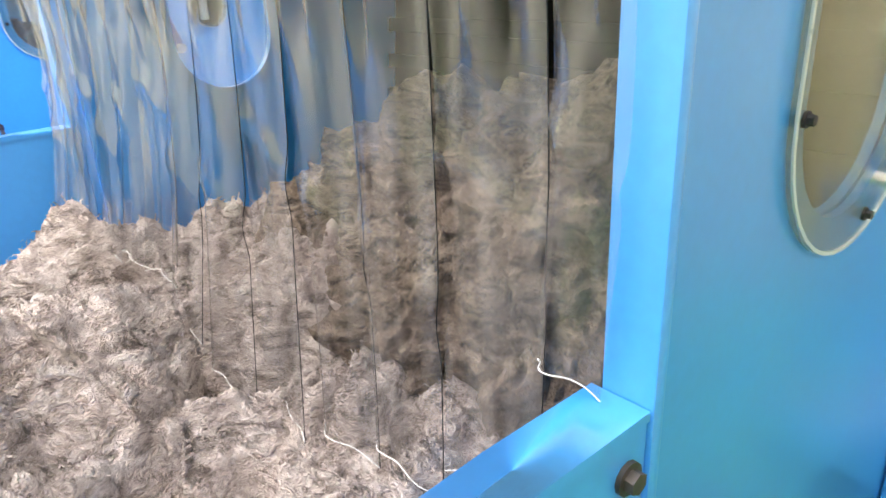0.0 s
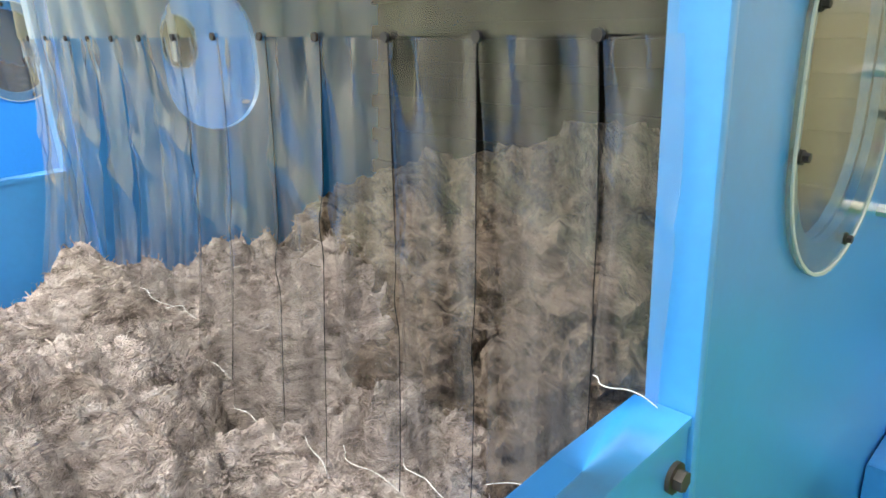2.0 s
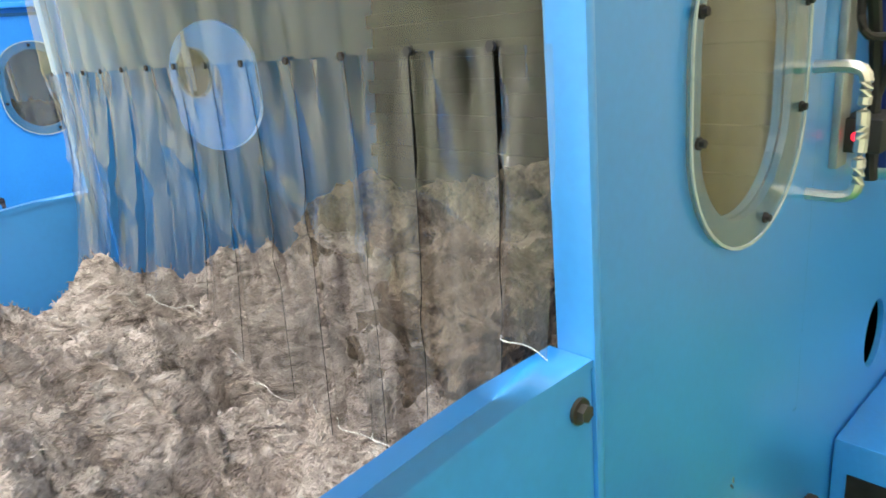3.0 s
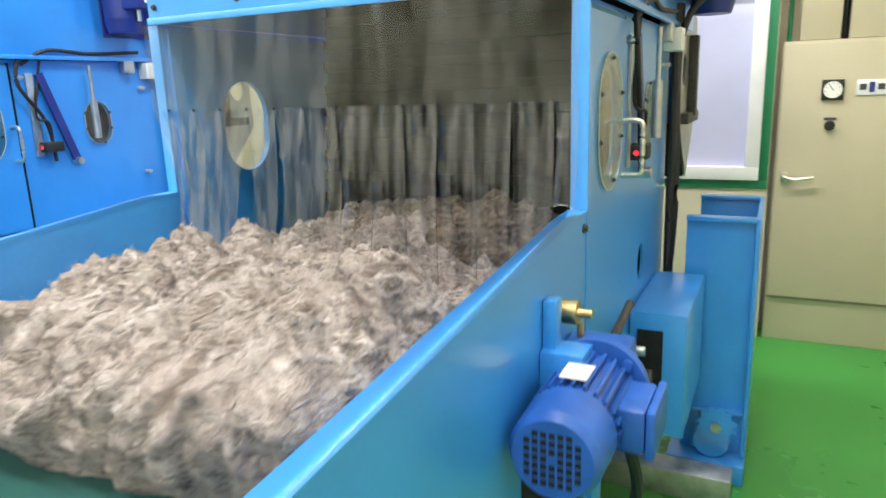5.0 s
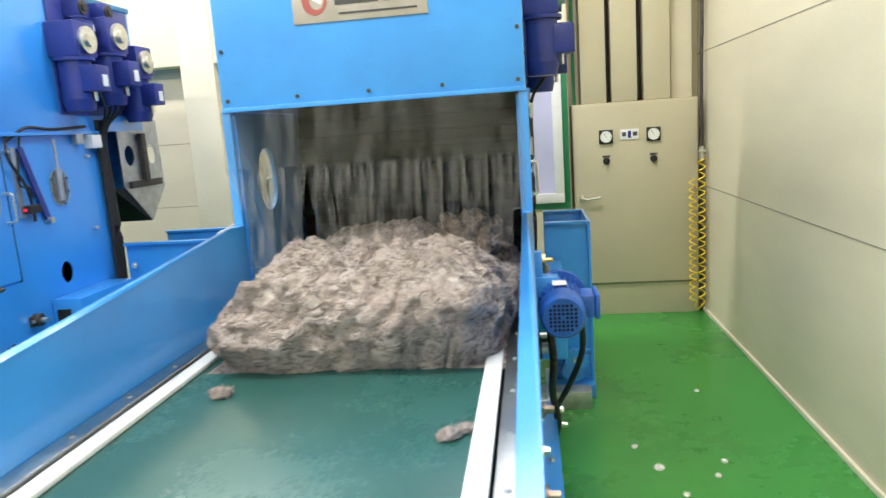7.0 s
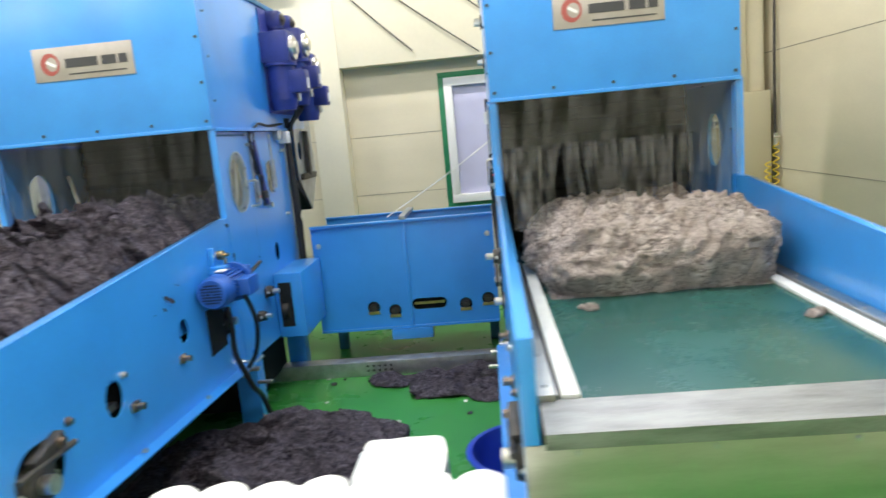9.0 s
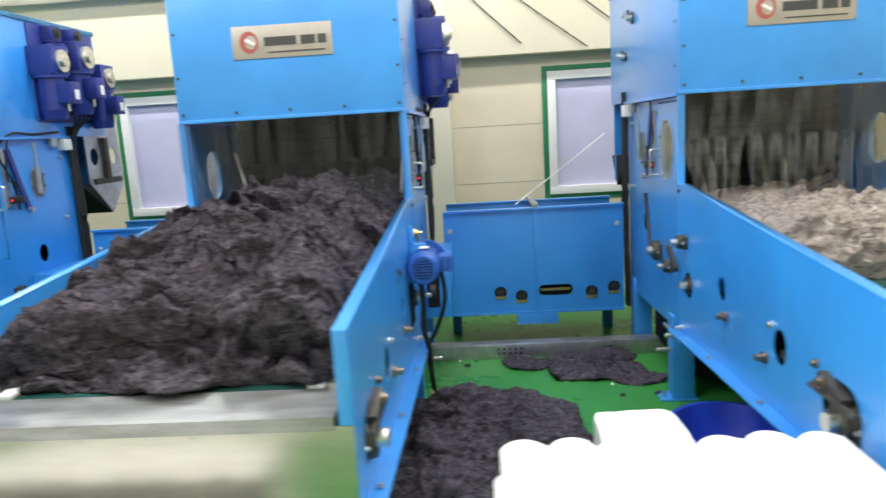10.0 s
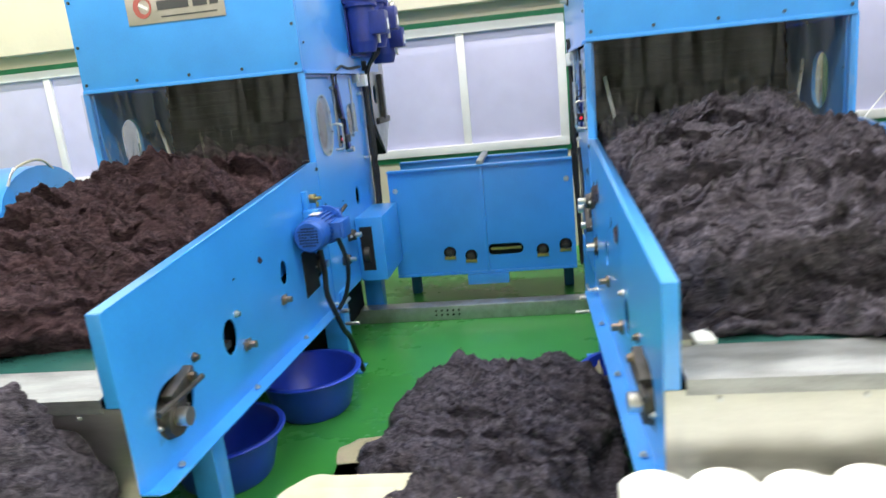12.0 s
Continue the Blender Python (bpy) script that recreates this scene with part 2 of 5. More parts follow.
def tube(bm, pts, r, seg=8):
    """A round cable through points, smoothed."""
    pts = [Vector(p) for p in pts]
    fine = []
    for i in range(len(pts) - 1):
        p0, p1, p2, p3 = pts[max(i - 1, 0)], pts[i], pts[i + 1], pts[min(i + 2, len(pts) - 1)]
        for k in range(6):
            s = k / 6
            fine.append(0.5 * ((2 * p1) + (p2 - p0) * s + (2 * p0 - 5 * p1 + 4 * p2 - p3) * s * s + (3 * p1 - p0 - 3 * p2 + p3) * s ** 3))
    fine.append(pts[-1])
    rings = []
    for i, p in enumerate(fine):
        d = (fine[min(i + 1, len(fine) - 1)] - fine[max(i - 1, 0)]).normalized()
        q = d.to_track_quat("Z", "Y")
        rings.append([bm.verts.new(p + q @ Vector((r * math.cos(a), r * math.sin(a), 0))) for a in (2 * math.pi * k / seg for k in range(seg))])
    for a, b in zip(rings, rings[1:]):
        for k in range(seg):
            bm.faces.new((a[k], a[(k + 1) % seg], b[(k + 1) % seg], b[k]))
    for ring in (rings[0], rings[-1]):
        bm.faces.new(ring)
    return bm


def ring_pts(cy, cz, ry, rz, seg=28, square=1.0):
    """An oval; square below 1 makes it a rounded slot."""
    out = []
    for k in range(seg):
        a = 2 * math.pi * k / seg
        c, s = math.cos(a), math.sin(a)
        out.append((cy + ry * math.copysign(abs(c) ** square, c), cz + rz * math.copysign(abs(s) ** square, s)))
    return out


def slot_pts(cy, cz, ry, rz, seg=18):
    """A slot with round ends."""
    if rz >= ry:
        d = rz - ry
        top = [(cy + ry * math.cos(math.pi * k / seg), cz + d + ry * math.sin(math.pi * k / seg)) for k in range(seg + 1)]
        bot = [(cy - ry * math.cos(math.pi * k / seg), cz - d - ry * math.sin(math.pi * k / seg)) for k in range(seg + 1)]
        return top + bot
    return [(cy + (b - cz), cz + (a - cy)) for a, b in slot_pts(cy, cz, rz, ry, seg)]


def sheet(bm, outline, holes, depth, place):
    """A flat plate with holes, given in two coordinates, made solid by depth. place(u, v, w) gives the point."""
    loops = []
    for pts in (outline, *holes):
        vs = [bm.verts.new(place(u, v, 0)) for u, v in pts]
        loops.append([bm.edges.new((vs[i], vs[(i + 1) % len(vs)])) for i in range(len(vs))])
    r = bmesh.ops.triangle_fill(bm, edges=[e for l in loops for e in l], use_beauty=True, use_dissolve=False)
    faces = [g for g in r["geom"] if isinstance(g, bmesh.types.BMFace)]
    ex = bmesh.ops.extrude_face_region(bm, geom=faces)
    vs = [g for g in ex["geom"] if isinstance(g, bmesh.types.BMVert)]
    bmesh.ops.translate(bm, verts=vs, vec=Vector(place(0, 0, depth)) - Vector(place(0, 0, 0)))
    return bm


def on_x(x):
    return lambda u, v, w: (x + w, u, v)


def on_y(y):
    return lambda u, v, w: (u, y + w, v)


def bolt(bm, p, d, r=0.008, h=0.008):
    p, d = Vector(p), Vector(d)
    rod(bm, p, p + d * h * 0.35, r * 1.5, seg=12)
    rod(bm, p + d * h * 0.3, p + d * h, r, seg=6)
    return bm


def shared(name, me, parent, m, label=""):
    ob = new(name, me)
    ob.parent = parent
    ob.matrix_basis = m
    return tagged(ob, label=label)


def screws(name, parent, mat, spots, d, r=0.006, h=0.010, label=""):
    """Bolts of one kind as single parts on one mesh."""
    me = done(bolt(bmesh.new(), (0, 0, 0), d, r, h), name, mat)
    for p in spots:
        shared(name, me, parent, Matrix.Translation(p), label)


def fractal(p, octaves=4):
    return noise.fractal(Vector(p), 0.9, 2.1, octaves)

# ---------------------------------------------------------------- the hall
RX, LX, BY, FY = 2.22, -12.5, 3.6, -7.5

bm = boxes((LX - 0.3, RX + 0.3, FY - 0.3, BY + 0.3, -0.2, 0.0))
tagged(new("floor", done(bm, "floor", FLOOR)), "glossy green epoxy floor with scuffs and fluff", "floor", kind="structure")
bm = boxes((LX - 0.3, RX + 0.3, FY - 0.3, BY + 0.3, CEILING, CEILING + 0.2))
tagged(new("ceiling", done(bm, "ceiling", CONCRETE)), "plain light factory ceiling", "ceiling", kind="structure")

WINDOWS = [(-1.09, 0.985), (-5.66, -3.55), (-10.23, -8.12)]
WZ0, WZ1 = 1.07, 2.345
WALL_Y = 3.27


def back_wall():
    bm = bmesh.new()
    holes = [[(a, WZ0), (b, WZ0), (b, WZ1), (a, WZ1)] for a, b in WINDOWS]
    sheet(bm, [(LX, 0), (1.045, 0), (1.045, CEILING), (LX, CEILING)], holes, 0.33, on_y(WALL_Y))
    wall = tagged(new("wall_north", done(bm, "wall_north", PANEL, False)), "cream insulated panel wall with green-trimmed windows", "wall", kind="structure")
    # upper girt zone stands proud and throws a soft shadow below
    part("upper_panel", boxes((LX, 1.045, 3.08, 3.268, 2.52, CEILING), bevel=0.01), PANEL_UP, wall, "paler upper wall panelling standing proud")
    for x0, x1 in ((-2.42, -2.10), (-7.0, -6.68), (-11.6, -11.28)):
        part("column", boxes((x0, x1, 3.07, 3.268, 0, CEILING), bevel=0.008), PANEL_UP, wall, "pale cream clad column")
    for z in (0.62, 1.22, 1.82):
        for x0, x1 in ((-3.5, -1.15), (-8.07, -5.72)):
            part("joint", boxes((x0, x1, WALL_Y - 0.002, WALL_Y + 0.002, z, z + 0.006)), GROOVE, wall)
    for i, (a, b) in enumerate(WINDOWS):
        win = empty("window_%d" % (i + 1), "white sliding window with frosted panes and green trim", "window", kind="structure")
        t = 0.055
        for nm, s in (("trim", (a - t, b + t, WZ1, WZ1 + t)), ("trim", (a - t, b + t, WZ0 - t, WZ0)), ("trim", (a - t, a, WZ0, WZ1)), ("trim", (b, b + t, WZ0, WZ1))):
            part(nm, boxes((s[0], s[1], WALL_Y - 0.012, WALL_Y - 0.001, s[2], s[3]), bevel=0.003), GREEN_TAPE, win, "green painted trim")
        f = 0.085
        for s in ((a, b, WZ1 - f, WZ1), (a, b, WZ0, WZ0 + f), (a, a + f, WZ0 + f, WZ1 - f), (b - f, b, WZ0 + f, WZ1 - f)):
            part("window_frame", boxes((s[0], s[1], WALL_Y - 0.03, WALL_Y + 0.09, s[2], s[3]), bevel=0.006), FRAME, win, "white plastic frame")
        mid = (a + b) / 2 + 0.02
        part("mullion", boxes((mid - 0.04, mid + 0.04, WALL_Y - 0.01, WALL_Y + 0.08, WZ0 + f, WZ1 - f), bevel=0.005), FRAME, win, "white plastic mullion")
        for u, v in ((a + f, mid - 0.04), (mid + 0.04, b - f)):
            part("pane", boxes((u, v, WALL_Y + 0.03, WALL_Y + 0.04, WZ0 + f, WZ1 - f)), FROST, win, "lavender frosted pane")


back_wall()
tagged(new("wall_recess", done(boxes((1.045, RX, BY, BY + 0.2, 0, CEILING)), "wall_recess", PANEL)), "cream panel wall behind the control cabinet", "wall", kind="structure")

bm = bmesh.new()
box(bm, RX, RX + 0.2, FY, BY, 0, CEILING)
wall_e = tagged(new("wall_east", done(bm, "wall_east", PANEL)), "cream insulated panel wall with thin joints", "wall", kind="structure")
for z in (1.14, 2.30):
    part("joint", boxes((RX - 0.002, RX + 0.002, FY, BY, z, z + 0.007)), GROOVE, wall_e)
bm = boxes((RX - 0.02, RX - 0.001, FY, BY - 0.01, 0, 0.035), bevel=0.004)
tagged(new("baseboard", done(bm, "baseboard", PANEL_UP)), "pale sealing strip along the wall foot", "baseboard", kind="structure")
tagged(new("wall_west", done(boxes((LX - 0.2, LX, FY, BY, 0, CEILING)), "wall_west", PANEL)), "cream insulated panel wall", "wall", kind="structure")
tagged(new("wall_south", done(boxes((LX, RX, FY - 0.2, FY, 0, CEILING)), "wall_south", PANEL)), "cream insulated panel wall", "wall", kind="structure")


def unseen_ceiling_lights():
    # unseen fixtures added in regular rows to light the hall from above
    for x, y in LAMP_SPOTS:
        fix = empty("ceiling_light", "assumed white fluorescent ceiling light, out of view", "lamp", "ceiling lights")
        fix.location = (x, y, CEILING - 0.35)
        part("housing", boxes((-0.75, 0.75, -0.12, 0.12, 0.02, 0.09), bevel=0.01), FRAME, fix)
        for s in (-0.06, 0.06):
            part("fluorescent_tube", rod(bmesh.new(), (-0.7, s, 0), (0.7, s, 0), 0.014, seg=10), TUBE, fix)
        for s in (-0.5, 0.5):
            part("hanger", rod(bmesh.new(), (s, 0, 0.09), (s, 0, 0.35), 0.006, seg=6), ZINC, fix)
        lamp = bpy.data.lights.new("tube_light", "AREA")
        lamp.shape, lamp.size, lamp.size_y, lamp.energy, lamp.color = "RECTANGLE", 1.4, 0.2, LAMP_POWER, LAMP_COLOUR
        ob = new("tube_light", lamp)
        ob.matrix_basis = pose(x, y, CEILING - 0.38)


unseen_ceiling_lights()


def wall_services():
    tray = empty("cable_tray", "grey galvanised cable tray along the upper wall", "cable tray")
    part("tray_side", boxes((-8.0, -2.45, 2.96, 3.075, 3.36, 3.40), bevel=0.004), ZINC, tray)
    part("tray_bottom", boxes((-8.0, -2.45, 2.94, 2.955, 3.30, 3.42), bevel=0.003), STEEL, tray)
    for x0, z0, x1, z1 in ((-2.0, 3.25, -1.35, 2.62), (-1.75, 3.35, -0.7, 2.55), (-1.2, 3.4, -0.4, 2.75)):
        thing("wall_cable", tube(bmesh.new(), [(x0, 3.06, z0), ((x0 + x1) / 2, 3.06, (z0 + z1) / 2 - 0.01), (x1, 3.06, z1)], 0.006), BLACK, "thin dark cable slung along the upper wall", "cable", "wall cables")
    thing("wall_cable", tube(bmesh.new(), [(-1.55, 1.6, 1.17), (-1.1, 2.1, 1.42), (-0.66, 2.4, 1.7)], 0.005), WHITE, "thin white cord rising from the trough to the machine", "cable", "wall cables")


wall_services()


def control_cabinet():
    c = empty("control_cabinet", "beige steel control cabinet with round gauges and lever handle", "cabinet")
    x0, x1, y = 1.075, 2.155, 3.29
    part("body", boxes((x0, x1, y, BY - 0.002, 0.0, 1.925), bevel=0.006), CABINET, c)
    part("door", boxes((x0 + 0.012, x1 - 0.012, y - 0.022, y - 0.001, 0.305, 1.91), bevel=0.006), CABINET, c, "plain beige cabinet door")
    part("plinth_joint", boxes((x0 + 0.002, x1 - 0.002, y - 0.004, y - 0.001, 0.285, 0.303)), GROOVE, c)
    for gx in (1.362, 1.770):
        g = part("gauge", boxes((gx - 0.06, gx + 0.06, y - 0.04, y - 0.023, 1.57, 1.69), bevel=0.004), BLACK, c, "black square gauge with white dial")
        part("dial", rod(bmesh.new(), (gx, y - 0.041, 1.63), (gx, y - 0.045, 1.63), 0.05, seg=28), GAUGE, g, "white dial")
        bm = bmesh.new()
        for k in range(9):
            a = math.radians(225 - k * 33.75)
            box(bm, -0.0015, 0.0015, -0.001, 0.001, 0.036, 0.044, m=Matrix.Translation((gx, y - 0.0465, 1.63)) @ Matrix.Rotation(a - math.pi / 2, 4, "Y").inverted())
        part("tick_marks", bm, INK, g)
        part("needle", box(bmesh.new(), -0.0018, 0.0018, -0.001, 0.001, -0.008, 0.036, m=Matrix.Translation((gx, y - 0.0475, 1.63)) @ Matrix.Rotation(-0.6, 4, "Y")), INK, g)
        sw = part("selector_switch", rod(bmesh.new(), (gx, y - 0.023, 1.415), (gx, y - 0.035, 1.415), 0.03), BLACK, c, "black rotary selector")
        part("knob", boxes((gx - 0.011, gx + 0.011, y - 0.065, y - 0.036, 1.388, 1.442), bevel=0.005), BLACK, sw)
        part("switch_plate", boxes((gx - 0.033, gx + 0.033, y - 0.028, y - 0.0235, 1.45, 1.465)), INK, sw)
    pl = part("label_plate", boxes((1.486, 1.646, y - 0.03, y - 0.0225, 1.595, 1.685), bevel=0.003), FRAME, c, "white plate with unreadable printing")
    for u0, u1, v0, v1 in ((1.501, 1.536, 1.625, 1.66), (1.551, 1.578, 1.61, 1.67), (1.594, 1.631, 1.625, 1.66)):
        part("printed_bar", boxes((u0, u1, y - 0.032, y - 0.0302, v0, v1)), INK if u0 != 1.551 else NAVY, pl)
    h = part("handle_base", boxes((1.115, 1.155, y - 0.05, y - 0.023, 1.065, 1.125), bevel=0.006), BRIGHT, c, "chrome lever handle")
    part("lever", tube(bmesh.new(), [(1.13, y - 0.06, 1.10), (1.19, y - 0.065, 1.085), (1.30, y - 0.06, 1.10)], 0.010), BRIGHT, h)
    return c


control_cabinet()

for x0, x1, d in ((1.16, 1.38, 0.12), (1.425, 1.645, 0.12), (1.70, 1.925, 0.12), (1.945, 2.125, 0.03)):
    bm = boxes((x0, x1, 3.42 - d, 3.598, 1.927, 4.9), bevel=0.006)
    thing("cable_duct", bm, CABINET if d > 0.1 else PANEL, "beige vertical cable duct above the control cabinet", "cable duct", "cable ducts")
for x0 in (1.105, 1.402, 1.672):
    tagged(thing("cable_riser", rod(bmesh.new(), (x0, 3.40, 1.927), (x0, 3.40, 4.9), 0.014), GREEN_TAPE if x0 < 1.2 else BLACK, "slim riser pipe beside the cable ducts", "pipe", "riser pipes"))


def coil_hose():
    bm = bmesh.new()
    pts = []
    for side in (0, 1):
        x = 2.085 + side * 0.075
        for k in range(150):
            s = k / 149
            z = 0.12 + (1.28 if side else 1.10) * (1 - s if side == 0 else s)
            a = s * 2 * math.pi * 17
            pts.append((x + 0.028 * math.cos(a), 3.20 + 0.028 * math.sin(a), z))
        if side == 0:
            pts += [(2.10, 3.2, 0.07), (2.125, 3.2, 0.045), (2.15, 3.2, 0.07)]
    seg = 6
    rings = []
    for i, p in enumerate(pts):
        d = (Vector(pts[min(i + 1, len(pts) - 1)]) - Vector(pts[max(i - 1, 0)])).normalized()
        q = d.to_track_quat("Z", "Y")
        rings.append([bm.verts.new(Vector(p) + q @ Vector((0.0065 * math.cos(2 * math.pi * k / seg), 0.0065 * math.sin(2 * math.pi * k / seg), 0))) for k in range(seg)])
    for a, b in zip(rings, rings[1:]):
        for k in range(seg):
            bm.faces.new((a[k], a[(k + 1) % seg], b[(k + 1) % seg], b[k]))
    h = thing("coiled_air_hose", bm, YELLOW, "yellow coiled air hose hanging beside the cabinet", "hose")
    part("air_pipe", tube(bmesh.new(), [(2.175, 3.25, 4.4), (2.18, 3.25, 3.0), (2.17, 3.24, 2.0), (2.165, 3.22, 1.5), (2.16, 3.20, 1.40)], 0.014), IRON, h, "dark supply pipe")
    part("valve", rod(rod(bmesh.new(), (2.16, 3.20, 1.38), (2.16, 3.20, 1.50), 0.022), (2.13, 3.18, 1.46), (2.19, 3.18, 1.46), 0.010), BRIGHT, h, "metal shut-off valve")


coil_hose()

# ---------------------------------------------------------------- the opening machines
W = 0.645
HW = 0.678
RW = 0.682
PITCH = 2.93


def motor(parent, x, y, z, r=0.10, length=0.30, mat=None, axis="Y"):
    """A geared motor with cowl, fins, flange and terminal box; it lies along the given axis."""
    mat = mat or MOTOR_BLUE
    root = part("motor", rod(bmesh.new(), (x, y, z), (x, y + length * 0.6, z), r * 0.86, seg=28), mat, parent, "blue enamelled electric motor")
    bm = bmesh.new()
    rod(bm, (x, y - length * 0.28, z), (x, y, z), r * 0.95, r * 0.98, seg=32)
    rod(bm, (x, y - length * 0.34, z), (x, y - length * 0.28, z), r * 0.82, r * 0.95, seg=32)
    part("fan_cover", bm, mat, root)
    bm = bmesh.new()
    for i in range(-4, 5):
        for j in range(-4, 5):
            if 0.02 < (i * i + j * j) ** 0.5 * 0.18 < 0.72:
                cx, cz = x + i * 0.17 * r, z + j * 0.17 * r
                box(bm, cx - 0.055 * r, cx + 0.055 * r, y - length * 0.345, y - length * 0.338, cz - 0.055 * r, cz + 0.055 * r)
    tagged(part("vent_grille", bm, HOLE, root, "dark perforated fan grille"), kind="stuff")
    fin = done(boxes((-0.0032, 0.0032, y + 0.012, y + length * 0.55, r * 0.8, r * 1.0)), "cooling_fin", mat)
    for k in range(24):
        shared("cooling_fin", fin, root, Matrix.Translation((x, 0, z)) @ Matrix.Rotation(2 * math.pi * k / 24, 4, "Y"))
    bm = bmesh.new()
    rod(bm, (x, y + length * 0.58, z), (x, y + length * 0.66, z), r * 1.22, seg=32)
    for k in range(4):
        a = math.pi / 4 + k * math.pi / 2
        rod(bm, (x + r * 1.05 * math.cos(a), y + length * 0.54, z + r * 1.05 * math.sin(a)), (x + r * 1.05 * math.cos(a), y + length * 0.72, z + r * 1.05 * math.sin(a)), 0.011, seg=8)
    part("flange", bm, mat, root)
    tb = part("terminal_box", boxes((x + r * 0.75, x + r * 1.45, y + length * 0.12, y + length * 0.55, z - r * 0.55, z + r * 0.45), bevel=0.012), mat, root)
    part("box_lid", boxes((x + r * 1.45, x + r * 1.65, y + length * 0.10, y + length * 0.57, z - r * 0.6, z + r * 0.5), bevel=0.008), mat, tb)
    part("rating_plate", boxes((x - r * 0.35, x + r * 0.25, y + 0.03, y + 0.10, z + r * 1.0, z + r * 1.03)), FRAME, root, "pale rating plate")
    bm = boxes((x - r * 1.05, x + r * 0.6, y + length * 0.66, y + length * 1.1, z - r * 0.75, z + r * 0.75), bevel=0.015)
    part("gearbox", bm, mat, root)
    return root


def upright_motor(parent, x, y, z, s=1.0):
    """A small geared motor standing on its worm box at the hood's side."""
    g = part("worm_gearbox", boxes((x - 0.02, x + 0.13 * s, y - 0.075 * s, y + 0.075 * s, z - 0.07 * s, z + 0.08 * s), bevel=0.015), NAVY, parent, "navy worm gearbox with motor")
    bm = bmesh.new()
    rod(bm, (x + 0.13 * s, y, z), (x + 0.145 * s, y, z), 0.058 * s, seg=24)
    rod(bm, (x + 0.145 * s, y, z), (x + 0.16 * s, y, z), 0.03 * s, seg=16)
    part("bearing_cap", bm, BRIGHT if s > 0.95 else IRON, g)
    bm = bmesh.new()
    rod(bm, (x + 0.06 * s, y, z - 0.07 * s), (x + 0.06 * s, y, z - 0.085 * s), 0.085 * s, seg=26)
    rod(bm, (x + 0.06 * s, y, z - 0.085 * s), (x + 0.06 * s, y, z - 0.25 * s), 0.068 * s, seg=26)
    rod(bm, (x + 0.06 * s, y, z - 0.25 * s), (x + 0.06 * s, y, z - 0.30 * s), 0.072 * s, 0.058 * s, seg=26)
    part("motor_body", bm, NAVY, g)
    part("terminal_box", boxes((x + 0.10 * s, x + 0.19 * s, y - 0.045 * s, y + 0.045 * s, z - 0.22 * s, z - 0.11 * s), bevel=0.008), NAVY, g)
    part("rating_plate", boxes((x + 0.191 * s, x + 0.194 * s, y - 0.02, y + 0.03, z - 0.20 * s, z - 0.15 * s)), FRAME, g, "white rating plate")
    part("cable_gland", rod(bmesh.new(), (x + 0.14 * s, y, z - 0.22 * s), (x + 0.14 * s, y, z - 0.26 * s), 0.012, seg=8), BRIGHT, g)
    return g


def bearing(parent, x, y, z, d=1, r=0.045):
    bm = boxes((min(x, x + d * 0.02), max(x, x + d * 0.02), y - r * 1.35, y + r * 1.35, z - r * 0.8, z + r * 0.8), bevel=0.006)
    rod(bm, (x, y, z), (x + d * 0.045, y, z), r, r * 0.85, seg=22)
    b = part("bearing", bm, IRON, parent, "dark cast bearing block")
    bm = rod(bmesh.new(), (x + d * 0.04, y, z), (x + d * 0.085, y, z), r * 0.42, seg=16)
    part("shaft_end", bm, BRIGHT, b, "bright shaft end")
    for s in (-1, 1):
        bm = bmesh.new()
        bolt(bm, (x + d * 0.02, y + s * r * 1.12, z), (d, 0, 0), 0.007, 0.014)
        part("bolt", bm, BRIGHT, b)


def oval_window(parent, x, y, z, ry, rz, d, rim=0.03):
    """A clear plate bolted over a slot in the side."""
    bm = bmesh.new()
    sheet(bm, slot_pts(y, z, ry + rim, rz + rim), [], d * 0.004, on_x(x + d * 0.001))
    w = part("sight_window", bm, OVAL, parent, "bolted oval clear sight window")
    bm = bmesh.new()
    sheet(bm, slot_pts(y, z, ry + rim, rz + rim), [slot_pts(y, z, ry + rim - 0.0035, rz + rim - 0.0035)], d * 0.002, on_x(x + d * 0.0052))
    part("window_edge", bm, RIM, w)
    k = rim * 0.5
    spots = ((y - ry - k, z + rz * 0.5), (y - ry - k, z - rz * 0.3), (y + ry + k, z + rz * 0.5), (y + ry + k, z - rz * 0.3), (y + ry * 0.35, z - rz - k * 0.6), (y, z + rz + k))
    screws("window_screw", w, BLACK, [(x + d * 0.005, yy, zz) for yy, zz in spots], (d, 0, 0), 0.0045, 0.008)
    return w


